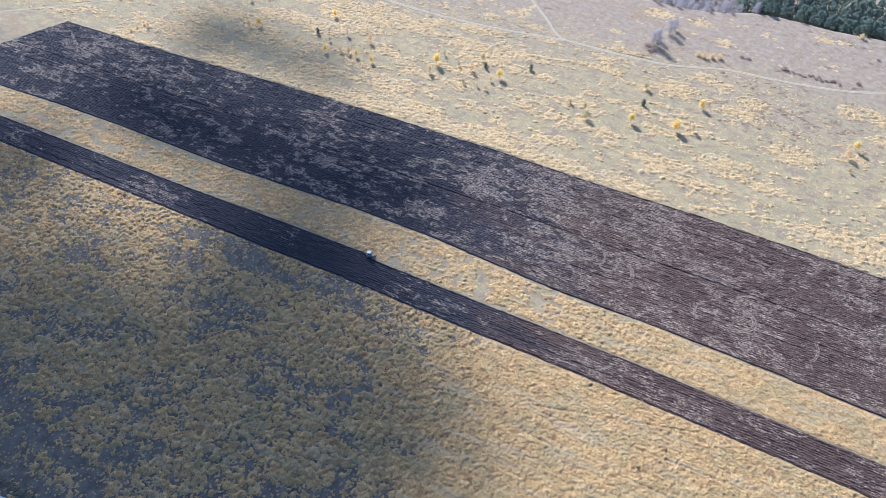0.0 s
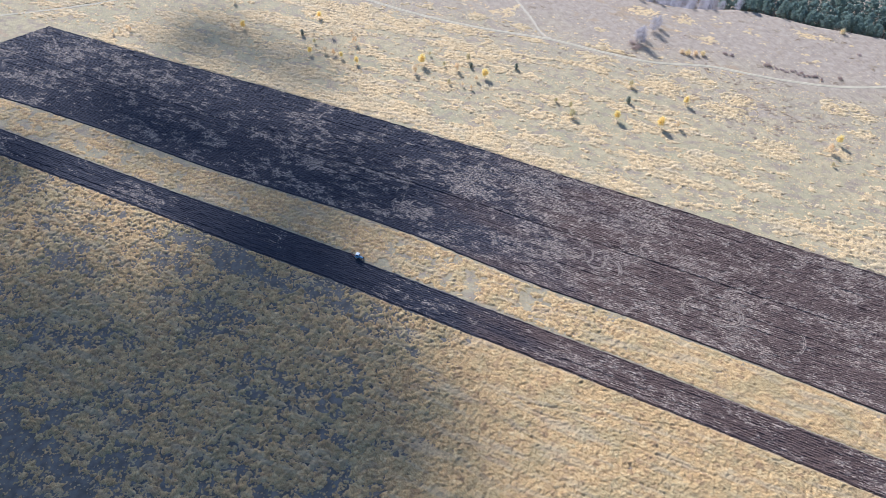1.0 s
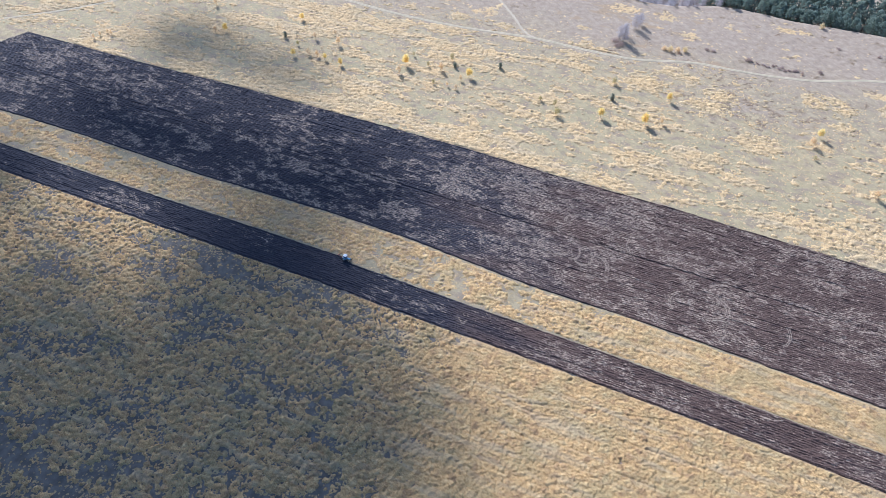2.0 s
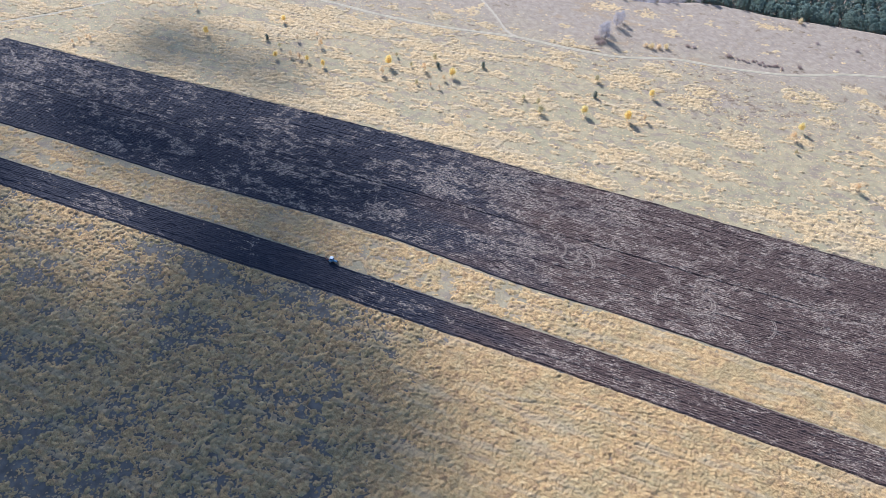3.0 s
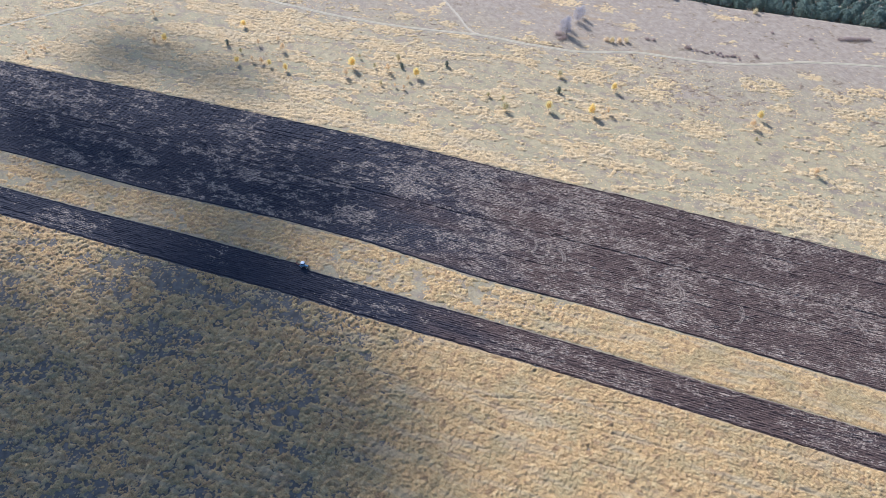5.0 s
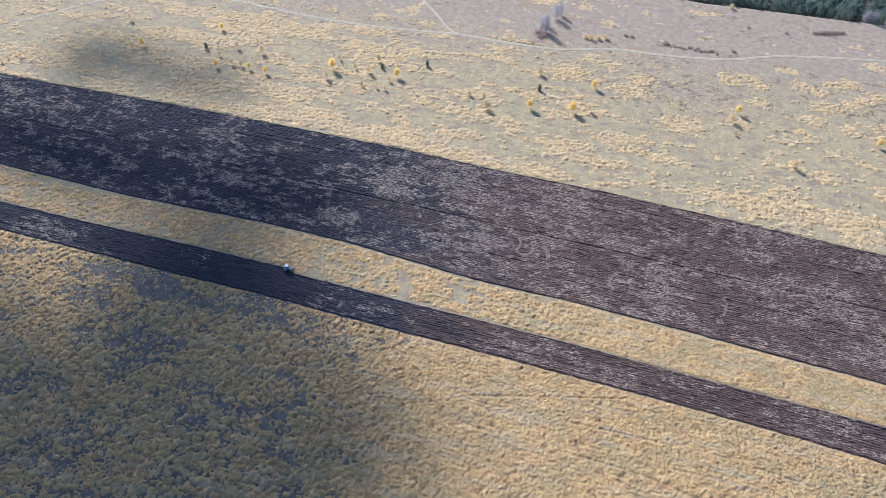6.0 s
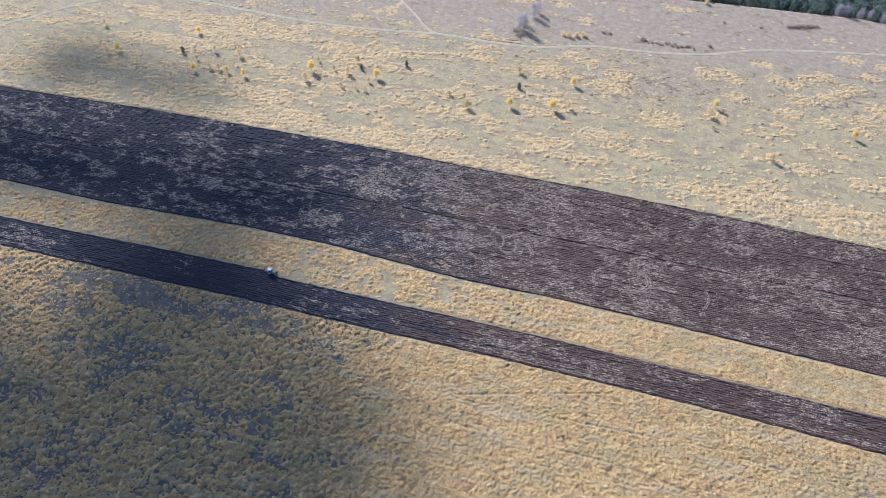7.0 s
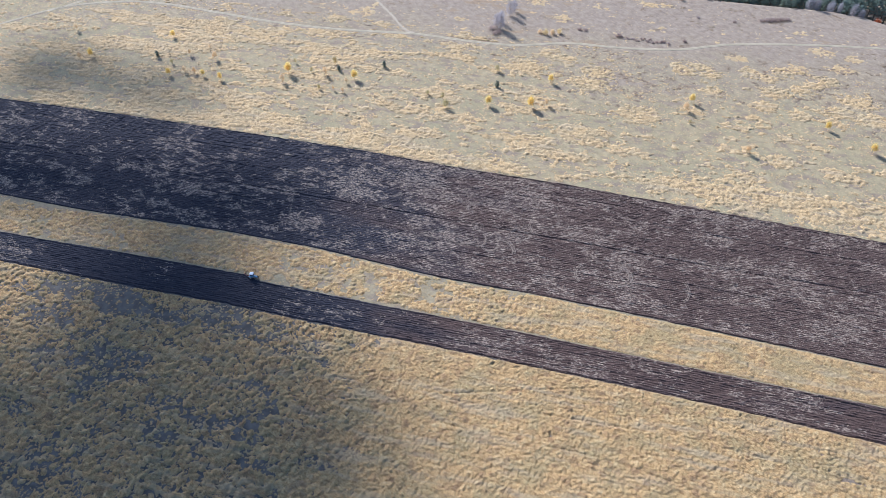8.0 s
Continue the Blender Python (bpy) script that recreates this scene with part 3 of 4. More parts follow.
def build_sward(name, label, material, span_u, span_v, step, seen, density, closed, size, height, seed, wide=1.15):
    """Long dry grass that grows in shaggy clumps of many knobs and closes to a hummocky carpet; short turf lies open between."""
    us, vs = np.arange(*span_u, step), np.arange(*span_v, step)
    r = np.random.RandomState(seed)
    gu, gv = [q.ravel() for q in np.meshgrid(us, vs, indexing="ij")]
    gu, gv = gu + r.uniform(-0.3, 0.3, len(gu)) * step, gv + r.uniform(-0.3, 0.3, len(gv)) * step
    inside = np.flatnonzero(seen(gu, gv) & (to_furrow(gu, gv) > 0.15) & (np.abs(gv - ROAD(gu)) > 2.0))
    u, v = gu[inside], gv[inside]
    big, tone = clumps(u, v, size, seed + 1, density, wide)
    small, knob = clumps(u, v, 0.40 * size, seed + 2, lambda a, b: 0.3 + 0.7 * density(a, b))
    h = big * (0.52 + 0.48 * small) + 0.24 * small * (big < 0.05)
    mat = closed(u, v)
    combed = vnoise(u / 5.0 + 0.15 * v, v / 0.75 + seed) + 0.6 * vnoise((u + 0.7 * v) / 4.0, (v - 0.7 * u) / 0.7)
    h = h * (1 - 0.72 * mat) + mat * (0.13 + 0.13 * small + 0.18 * combed)
    h = h - 0.30 * trodden(u, v)
    z = rise(u, v) - 0.05 + height * h + 0.08 * height * r.randn(len(u)) * (h > 0.03)
    ok = np.zeros(len(gu), bool)
    ok[inside] = h > 0.03
    zs = rise(gu, gv) - 0.12
    zs[inside] = np.where(h > 0.03, z, zs[inside])
    tint = np.full(len(gu), 0.5)
    tint[inside] = 0.65 * tone + 0.35 * knob
    faces = grid_faces(len(us), len(vs))
    faces = faces[ok[faces].sum(1) >= 2]
    used, where = np.unique(faces, return_inverse=True)
    me = raw_mesh(name, np.stack([gu, gv, zs], 1)[used], where.reshape(faces.shape), flat=False)
    attribute(me, "tint", tint[used])
    me.materials.append(material)
    tagged(new(name, me), label, "grass", kind="stuff")


def none(u, v):
    return 0.0 * u


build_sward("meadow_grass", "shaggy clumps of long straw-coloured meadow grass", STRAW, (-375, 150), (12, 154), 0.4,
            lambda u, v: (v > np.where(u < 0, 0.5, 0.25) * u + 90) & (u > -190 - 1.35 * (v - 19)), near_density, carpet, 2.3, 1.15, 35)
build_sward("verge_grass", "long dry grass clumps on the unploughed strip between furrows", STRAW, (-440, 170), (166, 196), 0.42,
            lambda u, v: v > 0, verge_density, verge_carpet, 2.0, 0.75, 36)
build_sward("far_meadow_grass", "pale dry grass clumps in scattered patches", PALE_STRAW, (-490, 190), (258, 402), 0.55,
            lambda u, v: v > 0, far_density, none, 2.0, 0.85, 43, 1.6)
build_sward("heath_grass", "thin bleached grass clumps on the brown heath", PALE_STRAW, (-300, 240), (402, 484), 0.8,
            lambda u, v: v < FOREST(u) - 3, heath_density, none, 2.4, 0.35, 44)


build_sward("heather", "low grey-brown heather and scrub on the heath", HEATHER, (-330, 225), (312, 484), 0.65,
            lambda u, v: (v < FOREST(u) - 3) & (heath_cover(u, v) > 0.1), heather_density, none, 1.7, 0.40, 95)


# ---------------------------------------------------------------- tracks
def curve_points(points, step=2.0):
    p = [Vector((*q, 0)) for q in points]
    p = [2 * p[0] - p[1]] + p + [2 * p[-1] - p[-2]]
    out = []
    for i in range(1, len(p) - 2):
        n = max(2, int((p[i + 1] - p[i]).length / step))
        for k in range(n):
            t = k / n
            out.append(0.5 * ((2 * p[i]) + (p[i + 1] - p[i - 1]) * t + (2 * p[i - 1] - 5 * p[i] + 4 * p[i + 1] - p[i + 2]) * t * t + (3 * p[i] - p[i - 1] - 3 * p[i + 1] + p[i + 2]) * t ** 3))
    return np.array([[q.x, q.y] for q in out + [p[-2]]])


def ribbon(line, offset, half, lift, seed, crown=0.0):
    d = np.gradient(line, axis=0)
    d /= np.linalg.norm(d, axis=1, keepdims=True)
    side = np.stack([-d[:, 1], d[:, 0]], 1)
    r = np.random.RandomState(seed)
    verts = []
    for k in range(5):
        s = k / 2 - 1
        w = offset + s * half * (1 + 0.25 * r.randn(len(line)) * (abs(s) == 1))
        q = line + side * w[:, None] if isinstance(w, np.ndarray) else line + side * w
        z = rise(q[:, 0], q[:, 1]) + lift + crown * (1 - s * s) - 0.12 * (abs(s) == 1)
        verts.append(np.stack([q[:, 0], q[:, 1], z], 1))
    return raw_mesh("ribbon", np.stack(verts, 1).reshape(-1, 3), grid_faces(len(line), 5)[:, ::-1], flat=False)


def build_track(name, label, points, half, ruts=True, dirt=None):
    line = curve_points(points)
    bed = ribbon(line, 0.0, half, 0.10, 5)
    bed.materials.append(dirt or DIRT)
    ob = tagged(new(name, bed), label, "dirt track", kind="structure")
    if ruts:
        for off in (-0.7, 0.7):
            part("wheel_rut", ribbon(line, off, 0.36, 0.135, 6), RUT, ob)


build_track("road", "pale two-rut dirt track winding across the heath",
            [(-560, 168), (-468, 248), (-441, 271), (-414, 297), (-384, 335), (-363, 362), (-346, 374), (-319, 385), (-290, 387.5), (-248, 385), (-202, 382.2), (-160, 384), (-116, 390),
             (-79, 389.6), (-50, 391.5), (-17, 402.6), (17, 405), (50, 411.5), (69, 420), (85, 426.6), (119, 435), (177, 444), (260, 452), (420, 470)], 1.15)
build_track("road_fork", "pale dirt track branching off over the heath", [(-365, 358), (-350, 379), (-330, 410), (-300, 450), (-260, 520)], 1.1)
build_track("road_branch", "faint dirt track joining the main one", [(-114, 389.6), (-124, 395), (-139, 413), (-157, 432), (-185, 462), (-220, 520)], 1.0, False, FAINT)
build_track("gravel_road", "pale gravel road edge beyond a dark ditch", [(-420, 17.0), (-300, 17.0), (-178, 17.0), (-60, 17.0), (160, 17.0)], 3.6, False, GRAVEL)
rd = np.random.RandomState(77)
du = rd.uniform(-260, -60, 800)
build_tussocks("ditch_grass", "dark rank grass growing in the roadside ditch", DITCH_GRASS, du, 23.2 + rd.randn(800) * 0.7 + 0.03 * (du + 178), rd.uniform(0.4, 0.9, 800), rd.uniform(0.2, 0.45, 800), 78)


# ---------------------------------------------------------------- trees
def leaf_mesh(name, centres, size, r, material, slim=0.6):
    """Many small folded leaf sprays about the centres."""
    m = len(centres)
    a, b = r.randn(m, 3), r.randn(m, 3)
    a /= np.linalg.norm(a, axis=1, keepdims=True)
    b -= a * (a * b).sum(1, keepdims=True)
    b /= np.linalg.norm(b, axis=1, keepdims=True)
    n = np.cross(a, b)
    s = size * r.uniform(0.6, 1.3, (m, 1))
    verts = np.stack([centres - a * s, centres + b * s * slim + n * s * 0.5 * slim, centres + a * s, centres - b * s * slim + n * s * 0.5 * slim], 1)
    faces = np.array([(0, 1, 2), (0, 2, 3)])
    me = raw_mesh(name, verts.reshape(-1, 3), (faces[None] + 4 * np.arange(m)[:, None, None]).reshape(-1, 3))
    me.materials.append(material)
    return me


def tree_proto(kind, label, category, group, height, wide, low, foliage, bark, count, size, seed, lumps=11, trunk=0.10, slim=0.6, crown="crown"):
    """A broadleaf tree at the origin: tapered trunk, limbs, uneven leafy crown."""
    r = np.random.RandomState(seed)
    root = thing(kind, label, category, group)
    bm = bmesh.new()
    knee = Vector((0.12 * r.randn(), 0.12 * r.randn(), height * 0.5))
    tip = Vector((0.2 * r.randn(), 0.2 * r.randn(), height * 0.92))
    tube(bm, (0, 0, -0.3), knee, trunk, trunk * 0.65, 7)
    tube(bm, knee, tip, trunk * 0.65, trunk * 0.15, 6)
    part("trunk", bm, bark, root)
    centres = []
    bm = bmesh.new()
    for k in range(lumps):
        h = low + (height * 0.93 - low) * (k + 0.5) / lumps
        f = (h - low) / (height - low)
        reach = wide * math.sin(math.pi * min(1, 0.2 + 0.8 * f)) ** 0.8 * r.uniform(0.55, 1.0)
        a = 2.4 * k + r.uniform(-0.5, 0.5)
        base = Vector((0, 0, max(h - reach * 0.6, low * 0.7)))
        end = Vector((reach * math.cos(a), reach * math.sin(a), h))
        tube(bm, base, end, trunk * 0.35, trunk * 0.08, 5)
        c = np.array(end) * np.array([0.72, 0.72, 1.0])
        k_n = count // lumps
        centres.append(c + r.randn(k_n, 3) * np.array([0.36, 0.36, 0.34]) * wide * r.uniform(0.6, 1.0))
    tagged(part("limbs", bm, bark, root), kind="stuff")
    pts = np.concatenate(centres)
    pts = pts[pts[:, 2] > low * 0.6]
    tagged(part(crown, leaf_mesh(crown, pts, size, r, foliage, slim), foliage, root), kind="stuff")
    return root


def pine_proto(label, height, wide, seed, lumps=26, low=0.34):
    """A pine at the origin: straight trunk, rising boughs, and a broad crown of separate needle cushions."""
    r = np.random.RandomState(seed)
    root = thing("pine_tree", label, "pine tree", "pines of the wood")
    bm = bmesh.new()
    tube(bm, (0, 0, -0.4), (0, 0, height * 0.96), height * 0.016, 0.02, 7)
    part("trunk", bm, BARK, root)
    bm, pts = bmesh.new(), []
    for k in range(lumps):
        f = (k + 0.5) / lumps
        z = height * (low + (0.95 - low) * f)
        reach = wide * (0.35 + 0.65 * math.sin(math.pi * (0.18 + 0.72 * f)) ** 0.8) * r.uniform(0.45, 1.1) * (1 - 0.75 * f ** 4)
        a = 2.4 * k + r.uniform(-0.4, 0.4)
        end = np.array([reach * math.cos(a), reach * math.sin(a), z + 0.1 * reach])
        tube(bm, (0, 0, z - 0.25 * reach), end, 0.07, 0.02, 4)
        m = r.randint(38, 60)
        q = r.randn(m, 3)
        q /= np.linalg.norm(q, axis=1, keepdims=True)
        pts.append(end + q * r.uniform(0.55, 1.0, (m, 1)) * np.array([1.25, 1.25, 0.8]) * r.uniform(0.75, 1.15))
    tagged(part("branchwork", bm, BARK, root), kind="stuff")
    tagged(part("crown", leaf_mesh("crown", np.concatenate(pts), 0.42, r, NEEDLES), NEEDLES, root), kind="stuff")
    return root


def plant(protos, places, tall, seed):
    """Copies of the prototypes at (x, y, height); the first one of each kind moves to its own place."""
    r = np.random.RandomState(seed)
    fresh = list(protos)
    for i, (x, y, h) in enumerate(places):
        k = i % len(protos)
        s = 0.9 * h / tall
        w = s * r.uniform(0.85, 1.12)
        m = Matrix.LocRotScale((x, y, float(rise(x, y))), Euler((r.normal(0, 0.03), r.normal(0, 0.03), r.uniform(0, 6.28))), (w, w, s))
        if fresh[k] is not None:
            fresh[k] = None
            later.append((protos[k], m))
        else:
            copy_thing(protos[k], m)


later = []
yellow = [tree_proto("birch_tree", "small birch with bright yellow autumn leaves", "birch tree", "yellow birches", 6.8, 2.1, 2.7, YELLOW, BIRCH, 900, 0.30, s) for s in (1, 2, 3)]
pale = [tree_proto("young_tree", "sparse young tree with pale orange autumn leaves", "tree", "pale young trees", 6, 1.7, 2.0, ORANGE, BARK, 520, 0.26, s, 9, 0.07) for s in (4, 5)]
olive = [tree_proto("shrub_tree", "low tree with dull olive leaves", "tree", "olive low trees", 5, 1.6, 1.5, OLIVE, BARK, 460, 0.24, s, 10, 0.07) for s in (6, 7)]
green = [tree_proto("young_conifer", "small dark green conifer on the meadow", "conifer", "small dark conifers", 4.2, 1.3, 0.3, DARK_GREEN, BARK, 600, 0.26, s, 12, 0.08) for s in (8, 9)]
bush = [tree_proto("bush", "low brown and yellow autumn bush", "bush", "bushes by the track", 3, 1.9, 0.3, f, BARK, 420, 0.25, s, 9, 0.06) for s, f in ((10, PALE_YELLOW), (11, ORANGE))]
brush = [tree_proto("brushwood", "bare grey-brown brushwood thicket", "brushwood", "brushwood thickets", 1.7, 2.8, 0.1, BRUSH_TWIG, BARK, 700, 0.55, s, 12, 0.07, 0.1, "twig_crown") for s in (12, 13)]
bare = [tree_proto("bare_tree", "leafless grey tree with fine twigs", "bare tree", "bare trees", 12, 3.4, 1.5, GREY_TWIG, BARK, 1900, 0.6, s, 16, 0.15, 0.085, "twig_crown") for s in (14, 15, 16)]
pines = [pine_proto("tall dark green pine at the wood's edge", 18, 3.7, s) for s in (17, 18, 19, 20)]

plant(yellow, [(-53.2, 322.9, 7.5), (-30.1, 326.2, 8.7), (-22.3, 354.4, 6.9), (58, 353.1, 7.3), (129, 344.7, 6.6), (149, 328.9, 7.4), (-175.5, 326.1, 9.1), (-135.4, 329.8, 7.6),
               (-211.7, 309.3, 6.3), (-223.5, 310.8, 5.9), (-300.5, 313.8, 7.2), (-243.7, 306.9, 6.0), (-263.9, 348.1, 5.9)], 8, 51)
plant(pale, [(54.6, 344.3, 6.0), (-21.2, 330.4, 5.5), (85.8, 312.5, 5.5), (-175.1, 316, 6.1), (-329, 340.6, 5.7), (-305.7, 309.8, 5.4), (-225, 329.5, 6.5), (-242.7, 330.5, 5.2),
             (-236, 312, 5.1), (-229.6, 311.8, 5.1), (-233.7, 339.7, 4.4), (-153.9, 329.6, 6.2), (-143.2, 315.5, 3.2), (-137.5, 315, 3.6), (-138.5, 324.7, 4.1), (-371.6, 271, 3.8), (-370.8, 275.7, 3.2), (-364.6, 278.9, 4.2), (-369.1, 280.5, 3.0)], 6, 52)
plant(olive, [(-75.6, 314.6, 5.5), (-152.2, 342.5, 5.8), (-54.9, 358.5, 4.9), (-79.8, 322.6, 4.7), (57, 332.3, 2.8), (-162.5, 330.7, 3.7), (-176, 337.8, 3.4), (-89, 324.4, 3.2), (-248.5, 318.8, 3.6), (-151.6, 314.6, 3.6)], 5, 53)
plant(green, [(-261.3, 324.4, 5.7), (-147.4, 336.4, 5.0), (-122.2, 346.7, 5.8), (-51.8, 342.2, 5.6)], 5.5, 54)
plant(bush, [(-33.3, 410.1, 4.4), (-28.8, 412, 3.9), (-24.7, 413.8, 4.0), (-37, 411, 3.2), (51, 481, 4.0)], 3.6, 55)
rb = np.random.RandomState(58)
heap = [(x, 418.2 - 0.05 * (x - 15) + rb.normal(0, 1.1), rb.uniform(1.1, 2.4)) for x in np.arange(15, 46, 1.5) + rb.uniform(-0.6, 0.6, 21)]
plant(brush, [(-67.5, 408.3, 4.5), (-63, 404.5, 4.0), (-65, 402, 3.4), (-12.4, 421.4, 2.7), (-8.7, 421.6, 2.7), (13, 419, 3.6), (53.8, 422.5, 2.7),
              (103, 462, 3.0), (106, 463.4, 3.4), (108.5, 464, 3.6), (111.5, 465, 3.8), (115, 466.2, 3.6), (117.6, 467, 3.4), (120.6, 468, 3.0), (86, 456.4, 2.4), (62.4, 456.8, 2.3)] + heap, 4.2, 56)
plant(bare, [(-62.5, 410, 14), (-60, 430, 11.3), (-66, 412, 10), (-58, 436, 9.5), (-64, 418, 9)], 12, 57)

wood, leafless = [], []
rw = np.random.RandomState(60)
for d in np.arange(6, 72, 7.0):
    for x in np.arange(-81, 235, 7.0):
        px, py = x + rw.uniform(-2.4, 2.4), 0.0
        py = float(FOREST(px)) + d + rw.uniform(-2.2, 2.2)
        if abs(px - 184) < 9 and py < 506:
            continue
        open_wood = px < 14 and d < 30 - 0.4 * (px + 70) * (px > -30) or px < -30 or (px > 135 and d < 9)
        if open_wood:
            leafless.append((px, py, rw.uniform(8, 12)))
        else:
            wood.append((px, py, rw.uniform(8, 10.5) if d < 8 else rw.uniform(15, 20)))
plant(pines, wood[:320], 17, 61)
wood_bare = [tree_proto("wood_tree", "leafless grey tree at the wood's edge", "bare tree", "bare trees of the wood", 12, 3.2, 1.5, GREY_TWIG, BARK, 2000, 0.6, s, 16, 0.16, 0.09, "twig_crown") for s in (23, 24, 25)]
plant(wood_bare, leafless, 12, 62)
rust = [tree_proto("rowan_tree", "rust-red autumn tree at the wood's edge", "tree", "", 8, 3.0, 1.2, RUST, BARK, 900, 0.35, 63, 12, 0.14)]
plant(rust, [(184, 497, 9.0)], 8, 63)
for root, m in later:
    root.matrix_basis = m


# ---------------------------------------------------------------- tractor and plough
BLUE = plain("tractor_blue", (0.16, 0.30, 0.42), (0.24, 0.40, 0.52), 4, 0.5)
WHITE = plain("cab_roof_white", (0.60, 0.66, 0.70), (0.74, 0.79, 0.82), 3, 0.4)
RUBBER = plain("tyre_rubber", (0.02, 0.02, 0.02), (0.045, 0.042, 0.04), 8, 0.9)
RIM = plain("wheel_rim", (0.55, 0.5, 0.42), (0.7, 0.66, 0.58), 6, 0.5)
STEEL = plain("plough_steel", (0.16, 0.16, 0.17), (0.4, 0.39, 0.38), 9, 0.4, metal=0.8)
PLOUGH_RED = plain("plough_paint", (0.28, 0.05, 0.03), (0.4, 0.1, 0.06), 6, 0.6)
GLASS = Nodes("cab_glass", 0.05)
GLASS.bsdf.inputs["Specular IOR Level"].default_value = 0.5
GLASS = GLASS.done((0.05, 0.07, 0.08))


def wheel(parent, x, y, radius, width):
    bm = bmesh.new()
    rings, seg = [(-0.5, 0.62), (-0.5, 0.92), (-0.34, 1.0), (0.34, 1.0), (0.5, 0.92), (0.5, 0.62)], 28
    cols = [[bm.verts.new((radius * q * math.cos(2 * math.pi * k / seg), w * width, radius * q * math.sin(2 * math.pi * k / seg))) for w, q in rings] for k in range(seg)]
    for k in range(seg):
        for j in range(len(rings) - 1):
            bm.faces.new((cols[k][j], cols[k][j + 1], cols[(k + 1) % seg][j + 1], cols[(k + 1) % seg][j]))
    for k in range(seg):
        a = 2 * math.pi * k / seg
        lug = bmesh.ops.create_cube(bm, size=1, matrix=Matrix.Rotation(-a, 4, "Y") @ Matrix.Translation((radius * 1.0, 0.22 * width * (1 if k % 2 else -1), 0)) @ Matrix.Rotation(0.5 if k % 2 else -0.5, 4, "X") @ Matrix.Diagonal((0.07, 0.55 * width, 0.06, 1)))
    tyre = part("tyre", bm, RUBBER, parent, at=pose(x, y, radius))
    bm = bmesh.new()
    tube(bm, (0, -0.36 * width, 0), (0, 0.36 * width, 0), radius * 0.63, radius * 0.63, 20)
    tube(bm, (0, -0.46 * width, 0), (0, 0.46 * width, 0), radius * 0.22, radius * 0.22, 12)
    part("rim", bm, RIM, tyre)


def build_tractor(m):
    t = thing("tractor", "blue farm tractor with white cab roof ploughing the strip", "tractor", at=m)
    bm = box(1.75, 0.72, 0.62, 1.35, 0, 1.25, 0.09)
    for v in bm.verts:
        if v.co.x > 1.9:
            v.co.z -= 0.10 * (v.co.z > 1.3)
            v.co.y *= 0.9
    hood = part("hood", bm, BLUE, t)
    part("grille", box(0.04, 0.5, 0.42, 2.235, 0, 1.18, 0.01), RUBBER, hood)
    for s in (-1, 1):
        bm = bmesh.new()
        tube(bm, (2.2, 0.26 * s, 1.42), (2.27, 0.26 * s, 1.42), 0.08, 0.09, 12)
        part("headlight", bm, WHITE, hood)
    part("chassis", box(3.2, 0.5, 0.42, 0.75, 0, 0.82, 0.05), STEEL, t)
    cab = part("cab", box(1.35, 1.35, 0.45, -0.28, 0, 1.35, 0.06), BLUE, t)
    bm = bmesh.new()
    for x in (0.36, -0.92):
        for y in (-0.62, 0.62):
            tube(bm, (x, y, 1.5), (x * 0.94, y * 0.93, 2.55), 0.045, 0.04, 6)
    part("cab_pillars", bm, BLUE, cab)
    part("cab_window", box(1.22, 1.16, 0.98, -0.28, 0, 2.05, 0.03), GLASS, cab)
    part("roof", box(1.6, 1.5, 0.2, -0.28, 0, 2.64, 0.07), WHITE, t, "white cab roof")
    for s in (-1, 1):
        bm = bmesh.new()
        for k in range(7):
            a = math.radians(20 + 22 * k)
            box(0.36, 0.42, 0.05, 0, 0, 0, 0, bm)
            bmesh.ops.transform(bm, matrix=Matrix.Translation((-0.75 + 0.9 * math.cos(a), 0.86 * s, 0.8 + 0.9 * math.sin(a))) @ Matrix.Rotation(math.pi / 2 - a, 4, "Y"), verts=bm.verts[-8:])
        part("fender", bm, BLUE, t)
        wheel(t, -0.75, 0.86 * s, 0.80, 0.42)
        wheel(t, 1.75, 0.76 * s, 0.50, 0.28)
    bm = bmesh.new()
    tube(bm, (1.0, 0.42, 1.5), (1.0, 0.42, 2.5), 0.045, 0.045, 8)
    part("exhaust", bm, STEEL, t)
    bm = bmesh.new()
    for s in (-1, 1):
        tube(bm, (-1.3, 0.3 * s, 0.7), (-2.05, 0.38 * s, 0.62), 0.035, 0.035, 6)
    part("hitch", bm, STEEL, t)


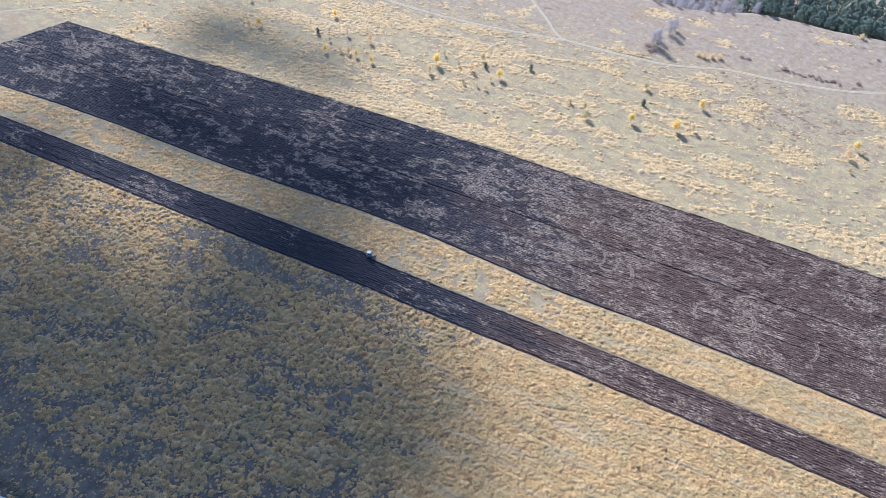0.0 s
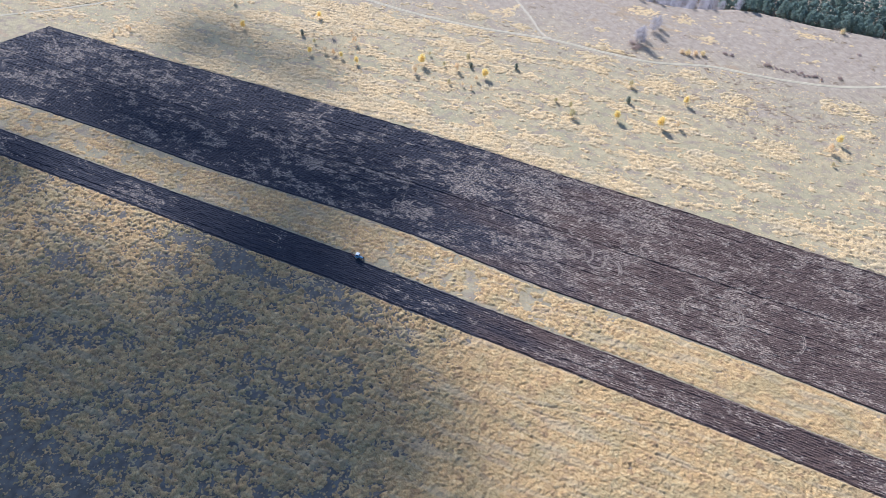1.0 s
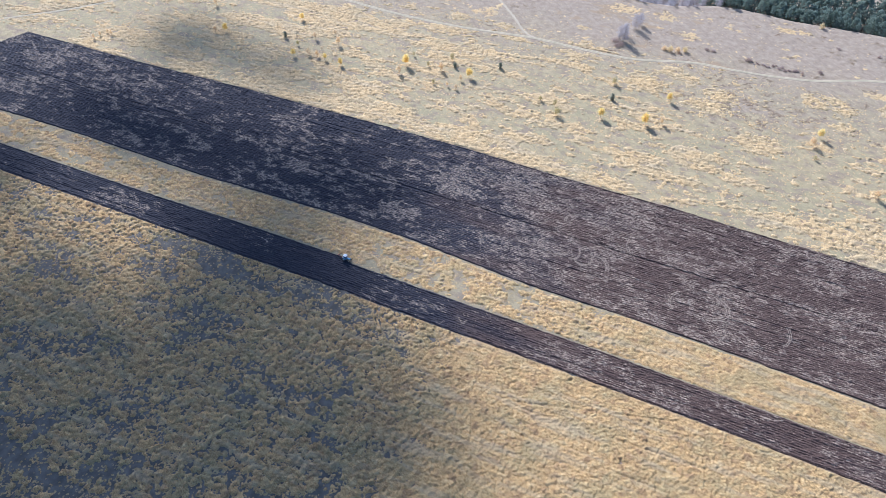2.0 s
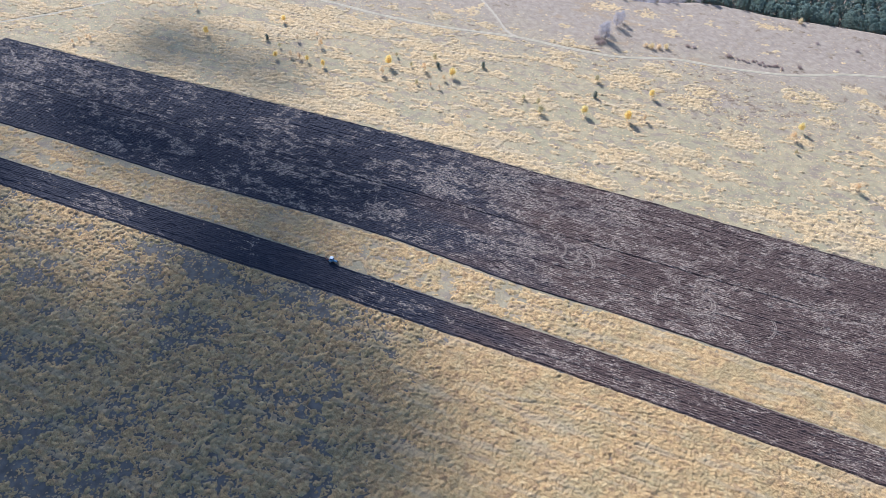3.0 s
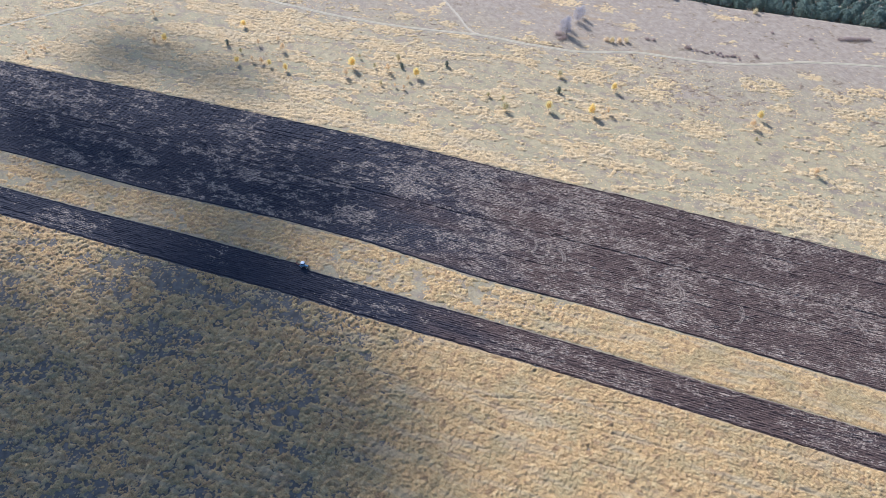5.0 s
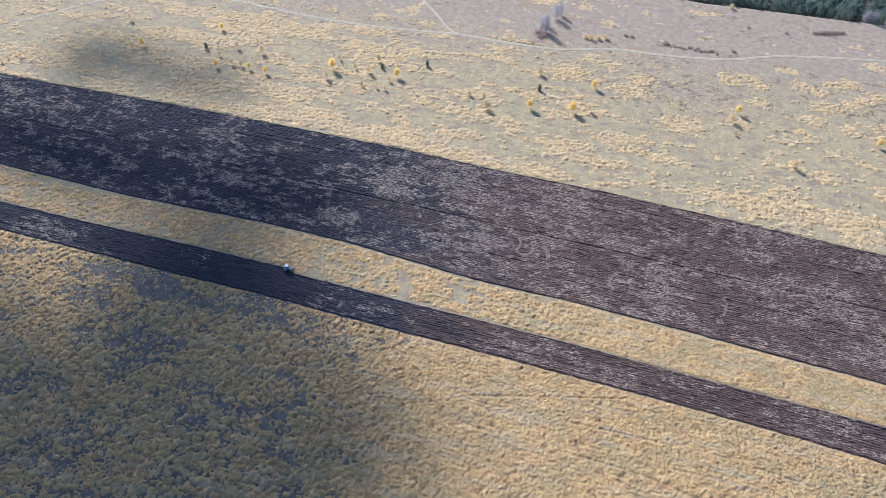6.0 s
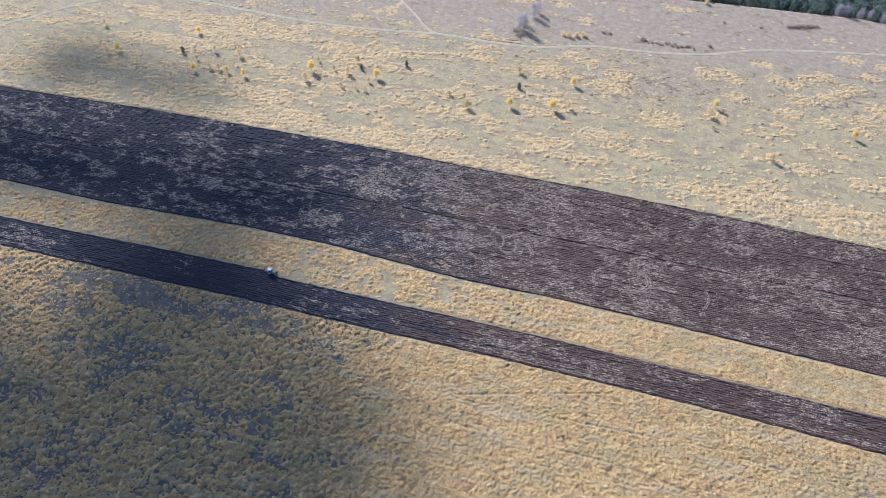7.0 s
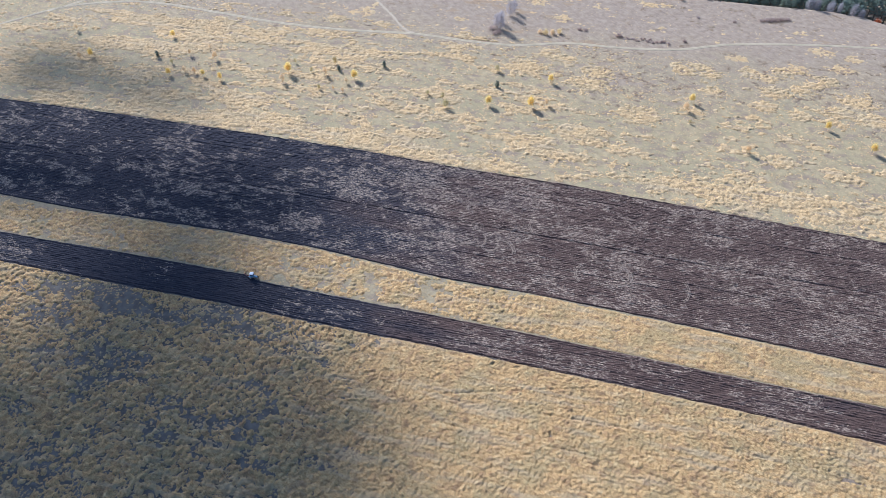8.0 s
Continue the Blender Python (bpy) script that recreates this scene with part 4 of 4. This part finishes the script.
def build_mounted_plough(m):
    p = thing("plough", "mounted mouldboard plough with steel shares behind the tractor", "plough", at=m)
    bm = bmesh.new()
    tube(bm, (0, -0.4, 0.72), (-2.5, 0.9, 0.72), 0.07, 0.06, 6)
    tube(bm, (0, -0.45, 0.6), (0, 0.45, 0.6), 0.05, 0.05, 6)
    tube(bm, (0, 0, 0.6), (0, 0, 1.2), 0.05, 0.04, 6)
    tube(bm, (0, 0, 1.2), (-1.2, 0.25, 0.75), 0.03, 0.03, 6)
    part("beam", bm, PLOUGH_RED, p)
    for k in range(4):
        x, y = -0.25 - 0.68 * k, -0.28 + 0.35 * k
        bm = bmesh.new()
        tube(bm, (x, y, 0.72), (x + 0.1, y, 0.2), 0.045, 0.04, 6)
        g = [[bm.verts.new((x + 0.25 - 0.55 * i / 4, y - 0.12 + 0.34 * (i / 4) ** 1.6, 0.02 + 0.42 * j / 3 + 0.04 * math.sin(i))) for j in range(4)] for i in range(5)]
        for i in range(4):
            for j in range(3):
                bm.faces.new((g[i][j], g[i + 1][j], g[i + 1][j + 1], g[i][j + 1]))
        body = part("plough_body", bm, STEEL, p)
        body.modifiers.new("thick", "SOLIDIFY").thickness = 0.03
    wheel(p, -1.9, 1.05, 0.28, 0.16)


TRACTOR = (-125.5, 169.9)
lift = float(rise(*TRACTOR)) + 0.18
build_tractor(pose(TRACTOR[0], TRACTOR[1], lift))
build_mounted_plough(pose(TRACTOR[0] - 2.1, TRACTOR[1], lift + 0.02))


# ---------------------------------------------------------------- clouds
def build_cloud(label, lobes, base, seed):
    """A broken cumulus, out of sight high up towards the sun: many billows, thinning out to the edges. Lobes: x, y, radii, closeness of the billows."""
    r = np.random.RandomState(seed)
    shift = TO_SUN * (base / TO_SUN.z)
    ico = bmesh.new()
    bmesh.ops.create_icosphere(ico, subdivisions=1, radius=1)
    ball = np.array([v.co for v in ico.verts])
    tris = np.array([[v.index for v in f.verts] for f in ico.faces])
    ico.free()
    centres, sizes = [], []
    for cx, cy, rx, ry, close in lobes:
        k = int(math.pi * rx * ry / 95 * 4.2 * close)
        q = r.randn(4 * k, 2) * 0.62
        d = np.hypot(q[:, 0], q[:, 1])
        q = q[d < 1.25][:k]
        d = d[d < 1.25][:k]
        z = r.uniform(0, 1, len(q)) * 22 * np.clip(1.2 - d, 0.1, 1)
        centres.append(np.stack([cx + q[:, 0] * rx, cy + q[:, 1] * ry, z], 1))
        sizes.append(r.uniform(3.5, 7.5, len(q)) * np.clip(1.35 - 0.55 * d, 0.5, 1.2))
    c, s = np.concatenate(centres), np.concatenate(sizes)
    c[:, :2] += np.array(TO_SUN[:2]) / TO_SUN.z * c[:, 2:3]
    verts = ball[None] * s[:, None, None] * r.uniform(0.85, 1.15, (len(s), len(ball), 1)) + c[:, None] + np.array(shift)
    me = raw_mesh("cloud", verts.reshape(-1, 3), (tris[None] + len(ball) * np.arange(len(s))[:, None, None]).reshape(-1, 3), flat=False)
    me.materials.append(CLOUD)
    tagged(new("cloud", me), label, "cloud", "clouds", "stuff")


build_cloud("broad white cumulus whose shadow lies on the meadow", [(-146, 74, 76, 56, 0.78), (-152, 142, 52, 22, 0.42), (-162, 170, 55, 24, 0.22), (-215, 62, 76, 48, 0.85), (-130, 18, 100, 58, 0.9), (-88, 112, 30, 20, 0.25), (-78, 94, 52, 50, 0.22), (-262, 104, 46, 30, 0.14)], 2000, 71)
build_cloud("small ragged cumulus above the strip's end", [(-335, 138, 42, 28, 0.8)], 2000, 72)
build_cloud("long ragged cumulus above the ploughed field", [(-257, 206, 50, 24, 1.3), (-330, 214, 55, 24, 0.2), (-165, 214, 60, 26, 0.35)], 2000, 73)
build_cloud("small thin cumulus above the far meadow", [(-316, 292, 36, 30, 0.42), (-245, 291, 40, 21, 0.34)], 2000, 74)
